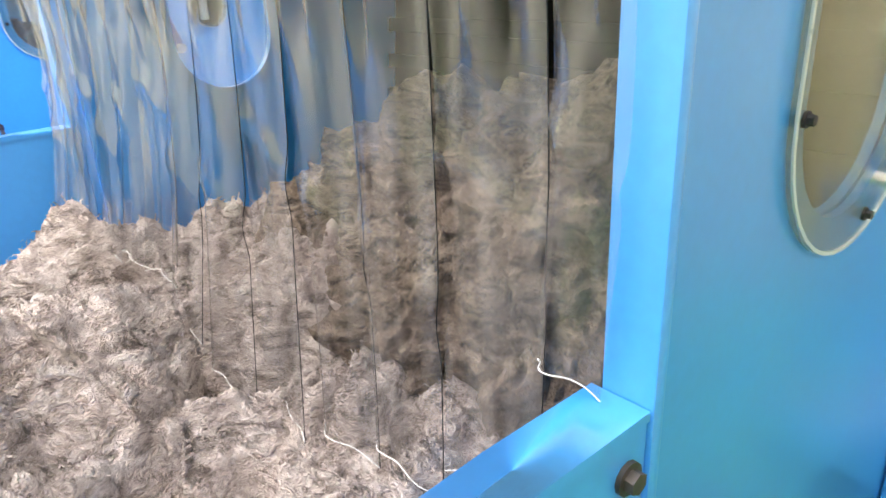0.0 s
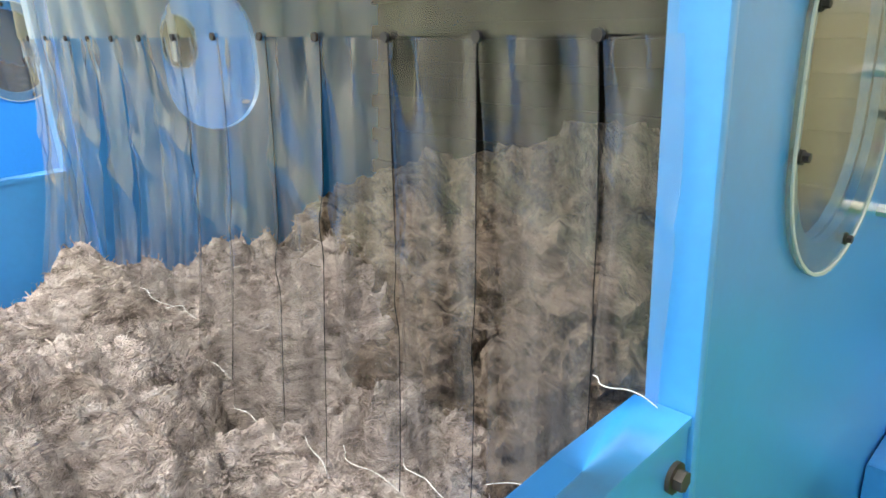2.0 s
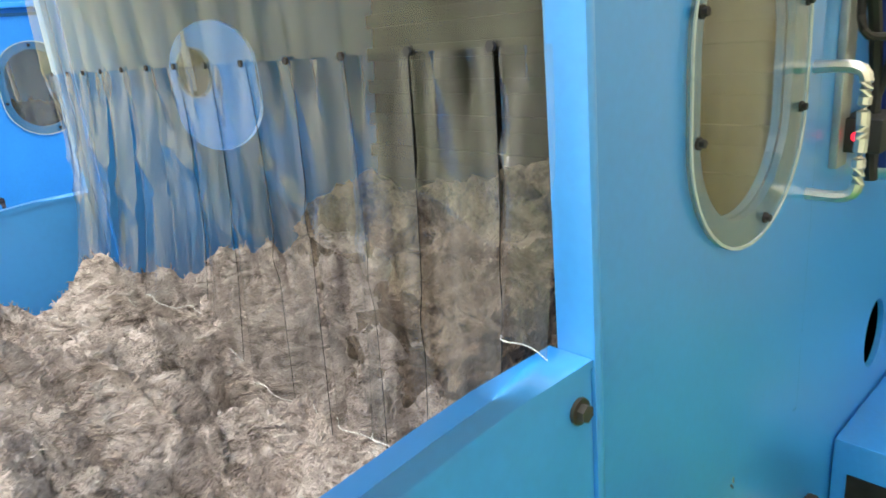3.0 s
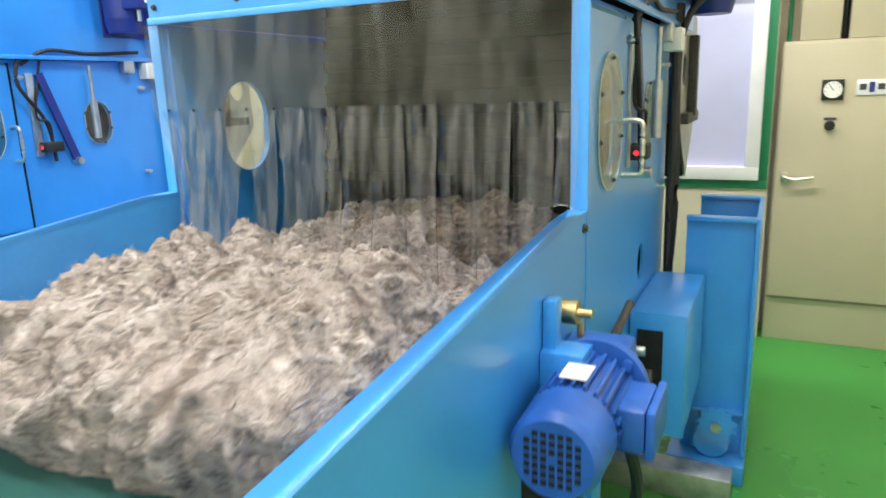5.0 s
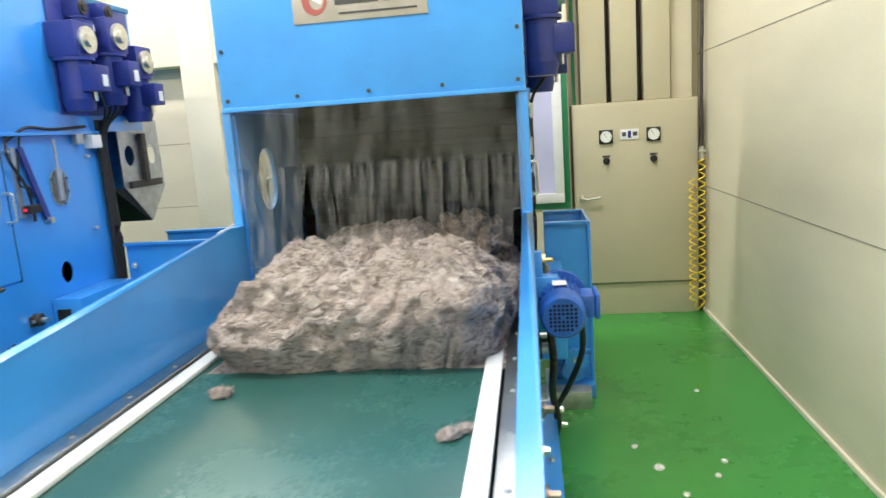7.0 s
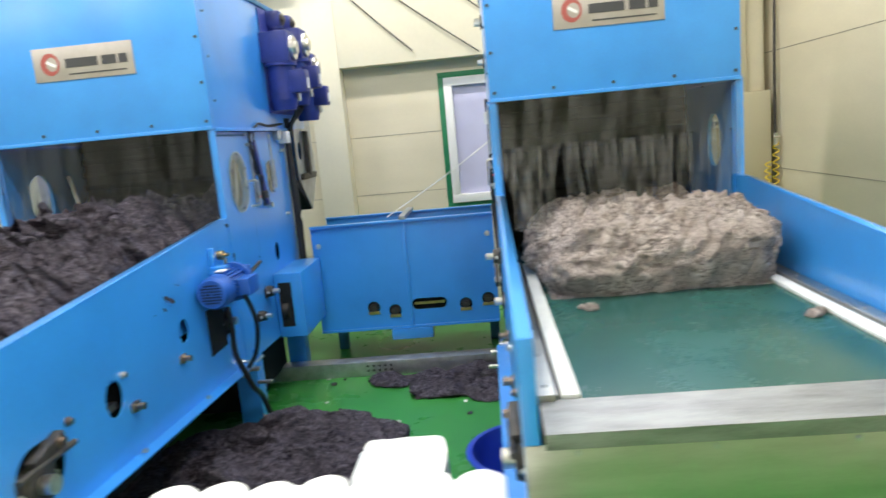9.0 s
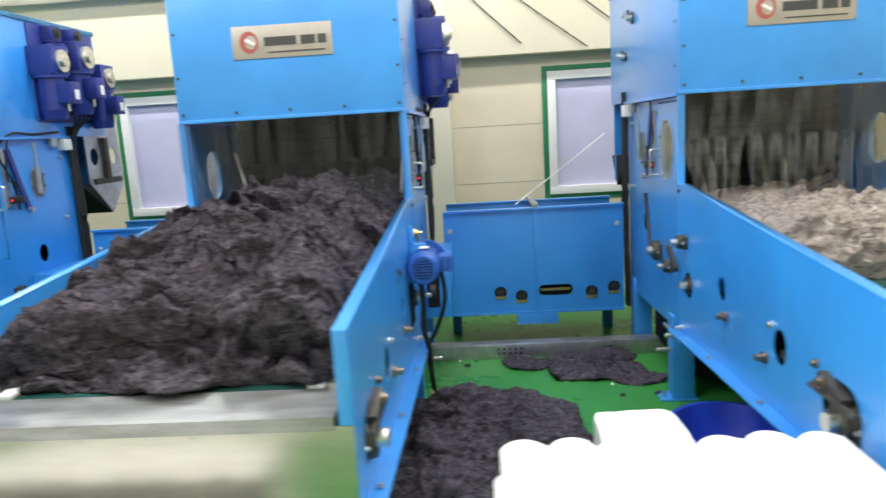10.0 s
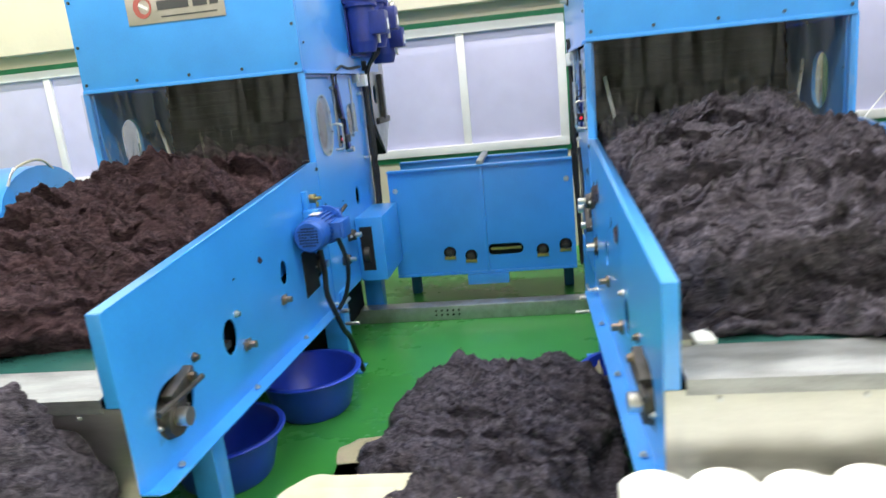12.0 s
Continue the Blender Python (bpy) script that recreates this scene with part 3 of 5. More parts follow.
def machine():
    mc = empty("fibre_opening_machine", "sky-blue steel fibre opening machine with hood and clear curtain", "machine", "opening machines")
    # hood
    hood = part("hood_front", boxes((-HW, HW, 0.0, 0.03, 1.94, 2.83), bevel=0.006), BLUE, mc, "sky-blue hood front plate")
    part("hood_lip", boxes((-HW, HW, -0.008, 0.0, 1.935, 1.955), bevel=0.003), BLUE, hood)
    screws("hood_bolt", hood, IRON, [(-HW + 0.03 + i * (2 * HW - 0.06) / 4, 0.0, 1.985) for i in range(5)] + [(s * (HW - 0.025), 0.0, z) for z in (2.2, 2.45, 2.7) for s in (-1, 1)], (0, -1, 0))
    for s in (-1, 1):
        x0, x1 = sorted((s * HW, s * (HW - 0.02)))
        sd = part("hood_side", boxes((x0, x1, 0.031, 2.02, 1.94, 2.83), bevel=0.004), BLUE, mc)
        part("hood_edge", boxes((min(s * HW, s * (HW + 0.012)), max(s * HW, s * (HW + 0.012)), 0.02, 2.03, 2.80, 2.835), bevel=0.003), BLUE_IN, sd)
        part("hood_ledge", boxes((min(s * HW, s * (HW + 0.015)), max(s * HW, s * (HW + 0.015)), 0.02, 1.52, 1.925, 1.945), bevel=0.003), BLUE, sd)
        screws("side_screw", sd, IRON, [(s * HW, 0.08, z) for z in (2.1, 2.35, 2.6)], (s, 0, 0), 0.005, 0.008)
    part("hood_top", boxes((-HW + 0.02, HW - 0.02, 0.031, 2.02, 2.81, 2.83)), BLUE, mc)
    part("hood_back", boxes((-HW + 0.02, HW - 0.02, 2.0, 2.02, 1.3, 2.81)), BLUE, mc)
    # nameplate
    pl = part("nameplate", boxes((-0.305, 0.285, -0.006, -0.001, 2.285, 2.47), bevel=0.002), PLATE, mc, "brushed maker's plate with logo and bars of lettering")
    bm = bmesh.new()
    sheet(bm, ring_pts(-0.205, 2.378, 0.055, 0.062, 30), [ring_pts(-0.195, 2.378, 0.034, 0.040, 24)], -0.002, on_y(-0.0065))
    part("logo_ring", bm, RED, pl, "dull red ring mark")
    part("logo_swoosh", box(bmesh.new(), -0.04, 0.02, -0.0088, -0.0066, -0.008, 0.008, m=Matrix.Translation((-0.19, 0, 2.375)) @ Matrix.Rotation(0.5, 4, "Y")), FRAME, pl)
    for u0, u1 in ((-0.115, 0.075), (0.10, 0.185), (0.20, 0.25)):
        part("lettering_bar", boxes((u0, u1, -0.0085, -0.0065, 2.352, 2.402)), INK, pl)
    part("lettering_bar", boxes((-0.10, 0.24, -0.0085, -0.0065, 2.312, 2.320)), INK, pl)
    # posts
    for s in (-1, 1):
        x0, x1 = sorted((s * (RW + 0.004), s * (RW - 0.036)))
        post = part("front_post", boxes((x0, x1, 0.0, 0.012, 0.55, 1.934), bevel=0.003), BLUE, mc)
        x0, x1 = sorted((s * (RW - 0.030), s * (RW - 0.036)))
        part("post_web", boxes((x0, x1, 0.0125, 0.029, 0.55, 1.932), bevel=0.002), BLUE, post)
    # sides with slots
    for s in (-1, 1):
        bm = bmesh.new()
        out = [(0.030, 0.50), (1.2, 0.46), (1.5, 0.46), (1.5, 1.924), (0.030, 1.924)]
        holes = [slot_pts(0.345, 1.61, 0.112, 0.155), ring_pts(1.02, 1.60, 0.075, 0.11), ring_pts(0.97, 1.06, 0.055, 0.07)]
        sheet(bm, out, holes, -s * 0.01, on_x(s * W))
        sp = part("side_panel", bm, BLUE, mc, "sky-blue side panel with sight windows", False)
        oval_window(sp, s * (W + 0.012), 0.345, 1.61, 0.112, 0.155, s, 0.035)
        oval_window(sp, s * W, 1.02, 1.60, 0.07, 0.105, s, 0.012)
        # access door
        bm = bmesh.new()
        sheet(bm, [(0.034, 1.10), (0.555, 1.10), (0.555, 1.895), (0.034, 1.895)], [slot_pts(0.345, 1.61, 0.114, 0.157)], s * 0.009, on_x(s * (W + 0.002)))
        dr = part("access_door", bm, BLUE, sp, "sky-blue access door", False)
        part("door_seam", boxes((min(s * W, s * (W + 0.006)), max(s * W, s * (W + 0.006)), 0.557, 0.570, 1.09, 1.908)), HOLE, sp)
        part("door_seam", boxes((min(s * W, s * (W + 0.006)), max(s * W, s * (W + 0.006)), 0.034, 0.555, 1.897, 1.908)), BLUE_IN, sp)
        hx = s * (W + 0.011)
        part("door_handle", tube(bmesh.new(), [(hx, 0.53, 1.44), (hx + s * 0.055, 0.53, 1.445), (hx + s * 0.06, 0.53, 1.50), (hx + s * 0.06, 0.53, 1.55), (hx + s * 0.055, 0.53, 1.60), (hx, 0.53, 1.605)], 0.008), BRIGHT, dr, "bright bow handle")
        # latches, sensors, plumbing of the side
        lm = done(rod(rod(bmesh.new(), (0, 0, 0), (s * 0.03, 0, 0), 0.011, seg=10), (s * 0.022, -0.022, 0), (s * 0.022, 0.022, 0), 0.006, seg=8), "latch", BRIGHT)
        for yy, zz in ((0.60, 1.84), (1.30, 1.30), (1.32, 1.78)):
            shared("latch", lm, sp, Matrix.Translation((s * W, yy, zz)), "bright quarter-turn latch")
        arm = part("sway_bar", box(bmesh.new(), -0.008, 0.008, -0.02, 0.02, -0.24, 0.24, m=Matrix.Translation((s * (W + 0.018), 0.78, 1.63)) @ Matrix.Rotation(0.32, 4, "X")), NAVY, sp, "dark pivoting arm")
        part("pivot", rod(bmesh.new(), (s * W, 0.85, 1.41), (s * (W + 0.05), 0.85, 1.41), 0.02, seg=14), BRIGHT, arm)
        part("rail_strip", boxes((min(s * W, s * (W + 0.012)), max(s * W, s * (W + 0.012)), 0.64, 0.68, 1.45, 1.86), bevel=0.002), ZINC, sp, "perforated mounting strip")
        sen = part("sensor_box", boxes((min(s * W, s * (W + 0.06)), max(s * W, s * (W + 0.06)), 0.66, 0.76, 1.47, 1.52), bevel=0.006), BLACK, sp, "black sensor with red indicator")
        part("indicator", rod(bmesh.new(), (s * (W + 0.03), 0.659, 1.495), (s * (W + 0.03), 0.655, 1.495), 0.008, seg=10), LED, sen)
        part("sensor_cable", tube(bmesh.new(), [(s * (W + 0.03), 0.72, 1.53), (s * (W + 0.05), 0.70, 1.62), (s * (W + 0.02), 0.66, 1.66), (s * (W + 0.02), 0.72, 1.92)], 0.006), BLACK, sen)
        part("cylinder", rod(rod(bmesh.new(), (s * (W + 0.04), 0.98, 1.72), (s * (W + 0.04), 0.98, 1.52), 0.018), (s * (W + 0.04), 0.98, 1.90), (s * (W + 0.04), 0.98, 1.72), 0.009), ZINC, sp, "small pneumatic cylinder")
        part("valve_block", boxes((min(s * W, s * (W + 0.07)), max(s * W, s * (W + 0.07)), 1.33, 1.43, 1.83, 1.92), bevel=0.008), FRAME, sp, "white pneumatic valve block")
        part("valve_block", boxes((min(s * W, s * (W + 0.05)), max(s * W, s * (W + 0.05)), 1.20, 1.27, 1.86, 1.93), bevel=0.008), ZINC, sp)
        # cable bundle at the back edge
        for k in range(5):
            o = k * 0.017
            bm = tube(bmesh.new(), [(s * (W + 0.03 + 0.012 * (k % 2)), 1.44 + o, 2.02), (s * (W + 0.035), 1.45 + o, 1.7), (s * (W + 0.03 + 0.01 * (k % 3)), 1.455 + o, 1.2), (s * (W + 0.03), 1.45 + o, 0.75), (s * (W + 0.02), 1.46 + o, 0.3)], 0.016, 7)
            part("cable", bm, BLACK, sp, "thick black cable")
        # base skirt, legs
        for yy in (0.25, 1.34):
            leg = part("leg", boxes((min(s * 0.52, s * 0.66), max(s * 0.52, s * 0.66), yy - 0.05, yy + 0.07, 0.012, 0.56), bevel=0.004), BLUE, mc)
            fp = part("foot_plate", boxes((min(s * 0.50, s * 0.735), max(s * 0.50, s * 0.735), yy - 0.07, yy + 0.09, 0.0, 0.012), bevel=0.003), BLUE, leg)
            part("anchor_bolt", bolt(bmesh.new(), (s * 0.70, yy, 0.012), (0, 0, 1), 0.012, 0.03), BRIGHT, fp)
    # added near-black box stands in for the shade below the machine
    part("base_tray", boxes((-0.50, 0.50, 0.34, 1.28, 0.10, 0.50)), HOLE, mc, "near-black box standing in for shade under the machine")
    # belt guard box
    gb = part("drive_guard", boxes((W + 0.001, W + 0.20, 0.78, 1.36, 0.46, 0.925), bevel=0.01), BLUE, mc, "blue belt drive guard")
    # flat near-black patch stands in for the shaded opening
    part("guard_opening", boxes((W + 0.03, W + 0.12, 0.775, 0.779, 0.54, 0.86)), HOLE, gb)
    part("drive_pulley", rod(bmesh.new(), (W + 0.05, 0.80, 0.66), (W + 0.09, 0.80, 0.66), 0.06), IRON, gb)
    # left side drives and bearings
    for yy, zz, r in ((1.16, 2.53, 0.05), (1.30, 2.57, 0.045), (1.52, 2.30, 0.045), (1.40, 2.28, 0.04), (0.59, 0.92, 0.07), (0.30, 0.87, 0.045)):
        bearing(mc, -W, yy, zz, -1, r)
    for yy, zz, r in ((0.62, 0.84, 0.04), (0.42, 0.72, 0.035)):
        bearing(mc, W, yy, zz, 1, r)
    part("chain_link_bar", tube(bmesh.new(), [(-W - 0.05, 0.75, 1.30), (-W - 0.04, 0.72, 1.1), (-W - 0.05, 0.62, 0.92)], 0.012), IRON, mc)
    # gear motors at the hood's right side
    for yy, zz, s in ((1.32, 2.73, 0.75), (1.60, 2.74, 0.75), (1.17, 2.50, 1.45), (1.52, 2.56, 1.5), (1.84, 2.42, 1.4)):
        upright_motor(mc, HW + 0.012, yy, zz, s)
    part("motor_bracket", boxes((HW + 0.001, HW + 0.012, 1.10, 1.98, 2.05, 2.79), bevel=0.004), NAVY, mc)
    for k in range(4):
        bm = tube(bmesh.new(), [(W + 0.14, 1.36 + 0.1 * k, 2.22 - 0.05 * (k % 2)), (W + 0.15, 1.40 + 0.06 * k, 2.08), (W + 0.08, 1.45 + 0.02 * k, 1.98), (W + 0.04, 1.46 + 0.015 * k, 1.85)], 0.010)
        part("motor_cable", bm, BLACK, mc, "black motor cable")
    part("air_line", tube(bmesh.new(), [(W + 0.02, 0.62, 1.90), (W + 0.05, 0.75, 1.97), (W + 0.04, 1.0, 1.96), (W + 0.05, 1.3, 1.975)], 0.009), BLACK, mc, "black air line")
    part("air_line", tube(bmesh.new(), [(W + 0.03, 0.60, 1.92), (W + 0.04, 0.58, 1.80), (W + 0.03, 0.70, 1.62), (W + 0.035, 0.72, 1.42)], 0.009), BLACK, mc, "black air line")
    # discharge chute under the hood's back
    bm = bmesh.new()
    sheet(bm, [(1.68, 2.02), (2.22, 2.02), (2.24, 1.50), (2.0, 1.25), (1.68, 1.54)], [ring_pts(1.80, 1.76, 0.06, 0.075), ring_pts(2.10, 1.76, 0.06, 0.075)], 0.008, on_x(W + 0.02))
    ch = part("chute_plate", bm, ZINC, mc, "pale galvanised chute end plate", False)
    part("chute_mechanism", boxes((W + 0.03, W + 0.07, 1.92, 1.98, 1.55, 1.92), (W + 0.028, W + 0.06, 1.74, 2.16, 1.52, 1.57), bevel=0.004), IRON, ch)
    bm = bmesh.new()
    vs = [bm.verts.new(p) for p in ((-W, 1.56, 1.53), (W + 0.018, 1.56, 1.53), (W + 0.018, 1.99, 1.25), (-W, 1.99, 1.25), (-W, 2.2, 1.5), (W + 0.018, 2.2, 1.5))]
    for f in ((0, 1, 2, 3), (3, 2, 5, 4), (0, 4, 5, 1)):
        bm.faces.new([vs[i] for i in f])
    for f in ((1, 2, 5), (0, 3, 4)):
        bm.faces.new([vs[i] for i in f])
    part("chute_body", bm, HOLE, mc, "dark chute body", False)
    # inside: sloped spiked lattice of slats, back and base, near-black for hopper shade
    part("inner_back", boxes((-W + 0.012, W - 0.012, 1.30, 1.32, 0.50, 2.80)), HOPPER_DARK, mc)
    part("inner_top", boxes((-W + 0.02, W - 0.02, 0.035, 1.30, 2.10, 2.12)), HOPPER_DARK, mc)
    lat = part("lattice_belt", box(bmesh.new(), -W + 0.03, W - 0.03, -0.012, 0.012, -0.70, 0.70, m=Matrix.Translation((0, 0.80, 1.42)) @ Matrix.Rotation(-0.10, 4, "X")), HOPPER_DARK, mc, "inclined lattice, near-black with the hopper's shade in its colour")
    slat = done(boxes((-W + 0.03, W - 0.03, -0.02, 0.0, -0.018, 0.018), bevel=0.003), "slat", HOPPER_DARK)
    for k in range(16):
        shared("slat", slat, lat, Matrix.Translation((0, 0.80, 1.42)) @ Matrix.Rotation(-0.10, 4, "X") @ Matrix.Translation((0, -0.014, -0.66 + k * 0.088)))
    return mc


def feed_table():
    W = RW
    ft = empty("feed_table", "sky-blue feed table with dark green belt and steel front", "conveyor", "feed tables")
    top = [(-0.001, 1.42), (-0.10, 1.42), (-0.16, 1.416), (-0.24, 1.408), (-2.15, 1.25)]
    for s in (-1, 1):
        out = top + [(-2.15, 0.66), (-2.10, 0.64), (-0.001, 0.545)]
        holes = [slot_pts(-1.87, 0.82, 0.125, 0.10), ring_pts(-1.40, 0.885, 0.062, 0.075), ring_pts(-0.74, 0.965, 0.05, 0.06), ring_pts(-0.20, 0.86, 0.075, 0.075)]
        bm = bmesh.new()
        sheet(bm, out, holes, -s * 0.006, on_x(s * W))
        rail = part("side_rail", bm, BLUE, ft, "sky-blue folded steel side rail", False)
        bm = bmesh.new()
        sheet(bm, top + [(-2.15, 0.93), (-0.001, 0.93)], [], s * 0.005, on_x(s * (W - 0.041)))
        part("inner_skin", bm, BLUE, rail, smooth=False)
        bm = bmesh.new()
        for a, b in zip(top, top[1:]):
            vs = []
            for (u, v) in (a, b):
                for x in (W - 0.043, W + 0.002):
                    vs.append((bm.verts.new((s * x, u, v + 0.003)), bm.verts.new((s * x, u, v - 0.004))))
            (a0, a1), (b0, b1), (c0, c1), (d0, d1) = vs
            for f in ((a0, b0, d0, c0), (a1, c1, d1, b1), (a0, c0, c1, a1), (b0, b1, d1, d0), (a0, a1, b1, b0), (c0, d0, d1, c1)):
                bm.faces.new(f)
        bmesh.ops.remove_doubles(bm, verts=bm.verts[:], dist=1e-5)
        part("top_cap", bm, BLUE, rail, "paler rail top flange")
        part("front_cap", boxes((min(s * (W + 0.002), s * (W - 0.043)), max(s * (W + 0.002), s * (W - 0.043)), -2.156, -2.15, 0.955, 1.252), bevel=0.002), BLUE, rail)
        bm = bmesh.new()
        sheet(bm, [(-2.15, 0.655), (-2.10, 0.635), (0.0, 0.54), (0.0, 0.546), (-2.10, 0.641), (-2.15, 0.661)], [], s * 0.07, on_x(s * (W - 0.005)))
        part("bottom_flange", bm, BLUE, rail, smooth=False)
        # near-black plate behind the holes stands in for the shade inside
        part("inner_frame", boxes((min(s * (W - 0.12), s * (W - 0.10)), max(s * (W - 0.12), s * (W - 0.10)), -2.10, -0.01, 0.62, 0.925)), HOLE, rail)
        # bolts and tension blocks
        for nm, yy, zz, r, hh, mt_ in (("rail_bolt", -1.27, 0.80, 0.016, 0.045, WORN), ("rail_bolt", -0.80, 0.845, 0.015, 0.045, WORN), ("rail_bolt", -0.10, 0.58, 0.012, 0.05, BRIGHT), ("rail_knob", -0.02, 1.383, 0.008, 0.010, IRON)):
            kb = part(nm, bolt(bmesh.new(), (s * W, yy, zz), (s, 0, 0), r, hh), mt_, rail, "worn metal bolt")
        for yy, zz in ((-1.27, 0.80), (-0.80, 0.845)):
            part("bolt_bracket", boxes((min(s * W, s * (W + 0.012)), max(s * W, s * (W + 0.012)), yy - 0.03, yy + 0.03, zz - 0.02, zz + 0.02), bevel=0.003), WORN, rail)
        part("hole_collar", boxes((min(s * (W - 0.05), s * (W - 0.02)), max(s * (W - 0.05), s * (W - 0.02)), -1.42, -1.36, 0.83, 0.86), bevel=0.004), WORN, rail)
        bearing(rail, s * (W - 0.02), -1.90, 0.795, s, 0.078)
        tb = part("tension_block", box(bmesh.new(), -0.022, 0.022, -0.085, 0.085, -0.024, 0.024, 0.008, Matrix.Translation((s * (W + 0.012), -1.85, 0.885)) @ Matrix.Rotation(0.25, 4, "X")), IRON, rail, "greasy black take-up block")
        part("lock_nut", bolt(bmesh.new(), (s * (W + 0.03), -1.80, 0.897), (s, 0, 0), 0.015, 0.022), WORN, tb)
        part("lock_nut", bolt(bmesh.new(), (s * W, -1.70, 0.925), (s, 0, 0), 0.012, 0.02), WORN, rail)
        part("hole_bolt", bolt(bmesh.new(), (s * W, -1.32, 0.955), (s, 0, 0), 0.011, 0.02), BRIGHT, rail)
        part("tension_screw", rod(bmesh.new(), (s * (W + 0.03), -2.02, 0.86), (s * (W + 0.03), -1.72, 0.86), 0.011, seg=10), IRON, rail)
        bearing(rail, s * (W - 0.03), -0.20, 0.86, s, 0.055)
        if s < 0:
            bearing(rail, s * W, -0.13, 1.10, s, 0.045)
            part("sprung_arm", box(bmesh.new(), -0.012, 0.012, -0.10, 0.10, -0.018, 0.018, m=Matrix.Translation((s * (W + 0.03), 0.02, 0.98)) @ Matrix.Rotation(0.6, 4, "X")), IRON, rail, "greasy chain arm")
        screws("flange_bolt", rail, ZINC, [(s * (W + 0.03), yy, 0.648 - (yy + 2.1) * 0.0452) for yy in (-1.95, -1.3, -0.65)], (0, 0, 1), 0.009, 0.012)
        bm = bmesh.new()
        rod(bm, (s * W, -0.08, 0.53), (s * (W + 0.10), -0.08, 0.53), 0.014, seg=10)
        rod(bm, (s * (W + 0.04), -0.20, 0.53), (s * (W + 0.04), 0.16, 0.53), 0.010, seg=10)
        rod(bm, (s * (W + 0.03), 0.05, 0.40), (s * (W + 0.12), 0.05, 0.40), 0.012, seg=10)
        part("pipe_fitting", bm, BRIGHT, rail, "bright pneumatic fittings under the rail")
        # guards along the belt
        part("edge_angle", boxes((min(s * 0.575, s * 0.637), max(s * 0.575, s * 0.637), -2.0, -0.02, 1.004, 1.032), bevel=0.004), STEEL, ft, "grey steel edge angle")
        part("edge_strip", boxes((min(s * 0.505, s * 0.563), max(s * 0.505, s * 0.563), -1.985, -0.02, 1.006, 1.024), bevel=0.006), WHITE, ft, "white plastic edge strip")
        screws("edge_bolt", ft, ZINC, [(s * 0.605, -1.93 + k * 0.28, 1.032) for k in range(7)], (0, 0, 1), 0.008, 0.006)
        leg = part("leg", boxes((min(s * 0.56, s * 0.66), max(s * 0.56, s * 0.66), -1.66, -1.56, 0.010, 0.635), bevel=0.004), BLUE, ft)
        part("foot_plate", boxes((min(s * 0.53, s * 0.69), max(s * 0.53, s * 0.69), -1.69, -1.53, 0.0, 0.010)), BLUE, leg)
    # belt loop with a low seam
    bm = bmesh.new()
    prof = [(-1.985 - 0.045 * math.sin(a), 0.96 + 0.045 * math.cos(a)) for a in [math.pi * k / 8 for k in range(9)]] + [(0.75, 0.915), (0.75, 1.005)]
    sheet(bm, prof, [], 1.12, on_x(-0.56))
    part("belt", bm, BELT, ft, "dark green rubber belt")
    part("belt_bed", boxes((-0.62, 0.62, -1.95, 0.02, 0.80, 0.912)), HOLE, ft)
    # added near-black box gives the shade beneath the table
    part("return_housing", boxes((-0.46, 0.46, -1.50, 0.0, 0.34, 0.70)), HOLE, ft, "near-black box standing in for shade under the table")
    # front
    bm = bmesh.new()
    sheet(bm, [(-2.158, 0.985), (-1.99, 1.012), (-1.99, 1.007), (-2.153, 0.979), (-2.153, 0.94), (-2.158, 0.94)], [], 1.25, on_x(-0.625))
    part("front_sill", bm, SILL, ft, "brushed steel sloping sill", False)
    part("front_panel", boxes((-W, W, -2.152, -2.146, 0.48, 0.952), bevel=0.002), STEEL, ft, "brushed steel front panel")
    screws("panel_screw", ft, ZINC, [(-0.54 + k * 0.36, -2.152, 0.925) for k in range(4)], (0, -1, 0), 0.006, 0.007)
    # drive
    mt = motor(ft, W + 0.095, -0.47, 1.10, 0.088, 0.33)
    part("motor_plate", boxes((W + 0.001, W + 0.09, -0.36, -0.28, 0.98, 1.20), bevel=0.004), BLUE, ft)
    # dark patch covers both the opening and the motor's shaded gap
    part("drive_opening", boxes((W + 0.0005, W + 0.003, -0.47, -0.24, 0.74, 0.99), bevel=0.001), HOLE, ft, "dark patch for the rail opening and the shade behind the motor")
    part("drive_hose", tube(bmesh.new(), [(W + 0.05, -0.30, 0.98), (W + 0.06, -0.30, 0.84), (W + 0.05, -0.28, 0.70), (W + 0.07, -0.22, 0.55), (W + 0.06, -0.10, 0.42), (W + 0.05, 0.05, 0.30), (W + 0.06, 0.2, 0.02)], 0.016), BLACK, ft, "thick black hose")
    tn = part("tension_bolt", rod(rod(bmesh.new(), (W + 0.01, -0.23, 1.245), (W + 0.045, -0.23, 1.245), 0.026), (W + 0.04, -0.23, 1.245), (W + 0.075, -0.23, 1.245), 0.010), BRASS, ft, "brass-coloured tension bolt")
    part("tension_bracket", boxes((W + 0.001, W + 0.03, -0.34, -0.30, 1.19, 1.30), bevel=0.004), BLUE, tn)
    part("tension_rod", rod(bmesh.new(), (W + 0.05, -0.23, 1.02), (W + 0.05, -0.23, 1.225), 0.008, seg=8), BRASS, tn)
    part("drive_shaft", rod(bmesh.new(), (W + 0.05, -0.16, 1.03), (W + 0.05, 0.32, 1.10), 0.012), IRON, ft)
    part("drive_hose", tube(bmesh.new(), [(W + 0.17, -0.34, 1.05), (W + 0.18, -0.24, 0.86), (W + 0.12, -0.14, 0.66), (W + 0.06, -0.14, 0.56)], 0.013), BLACK, ft, "black drive cable")
    return ft


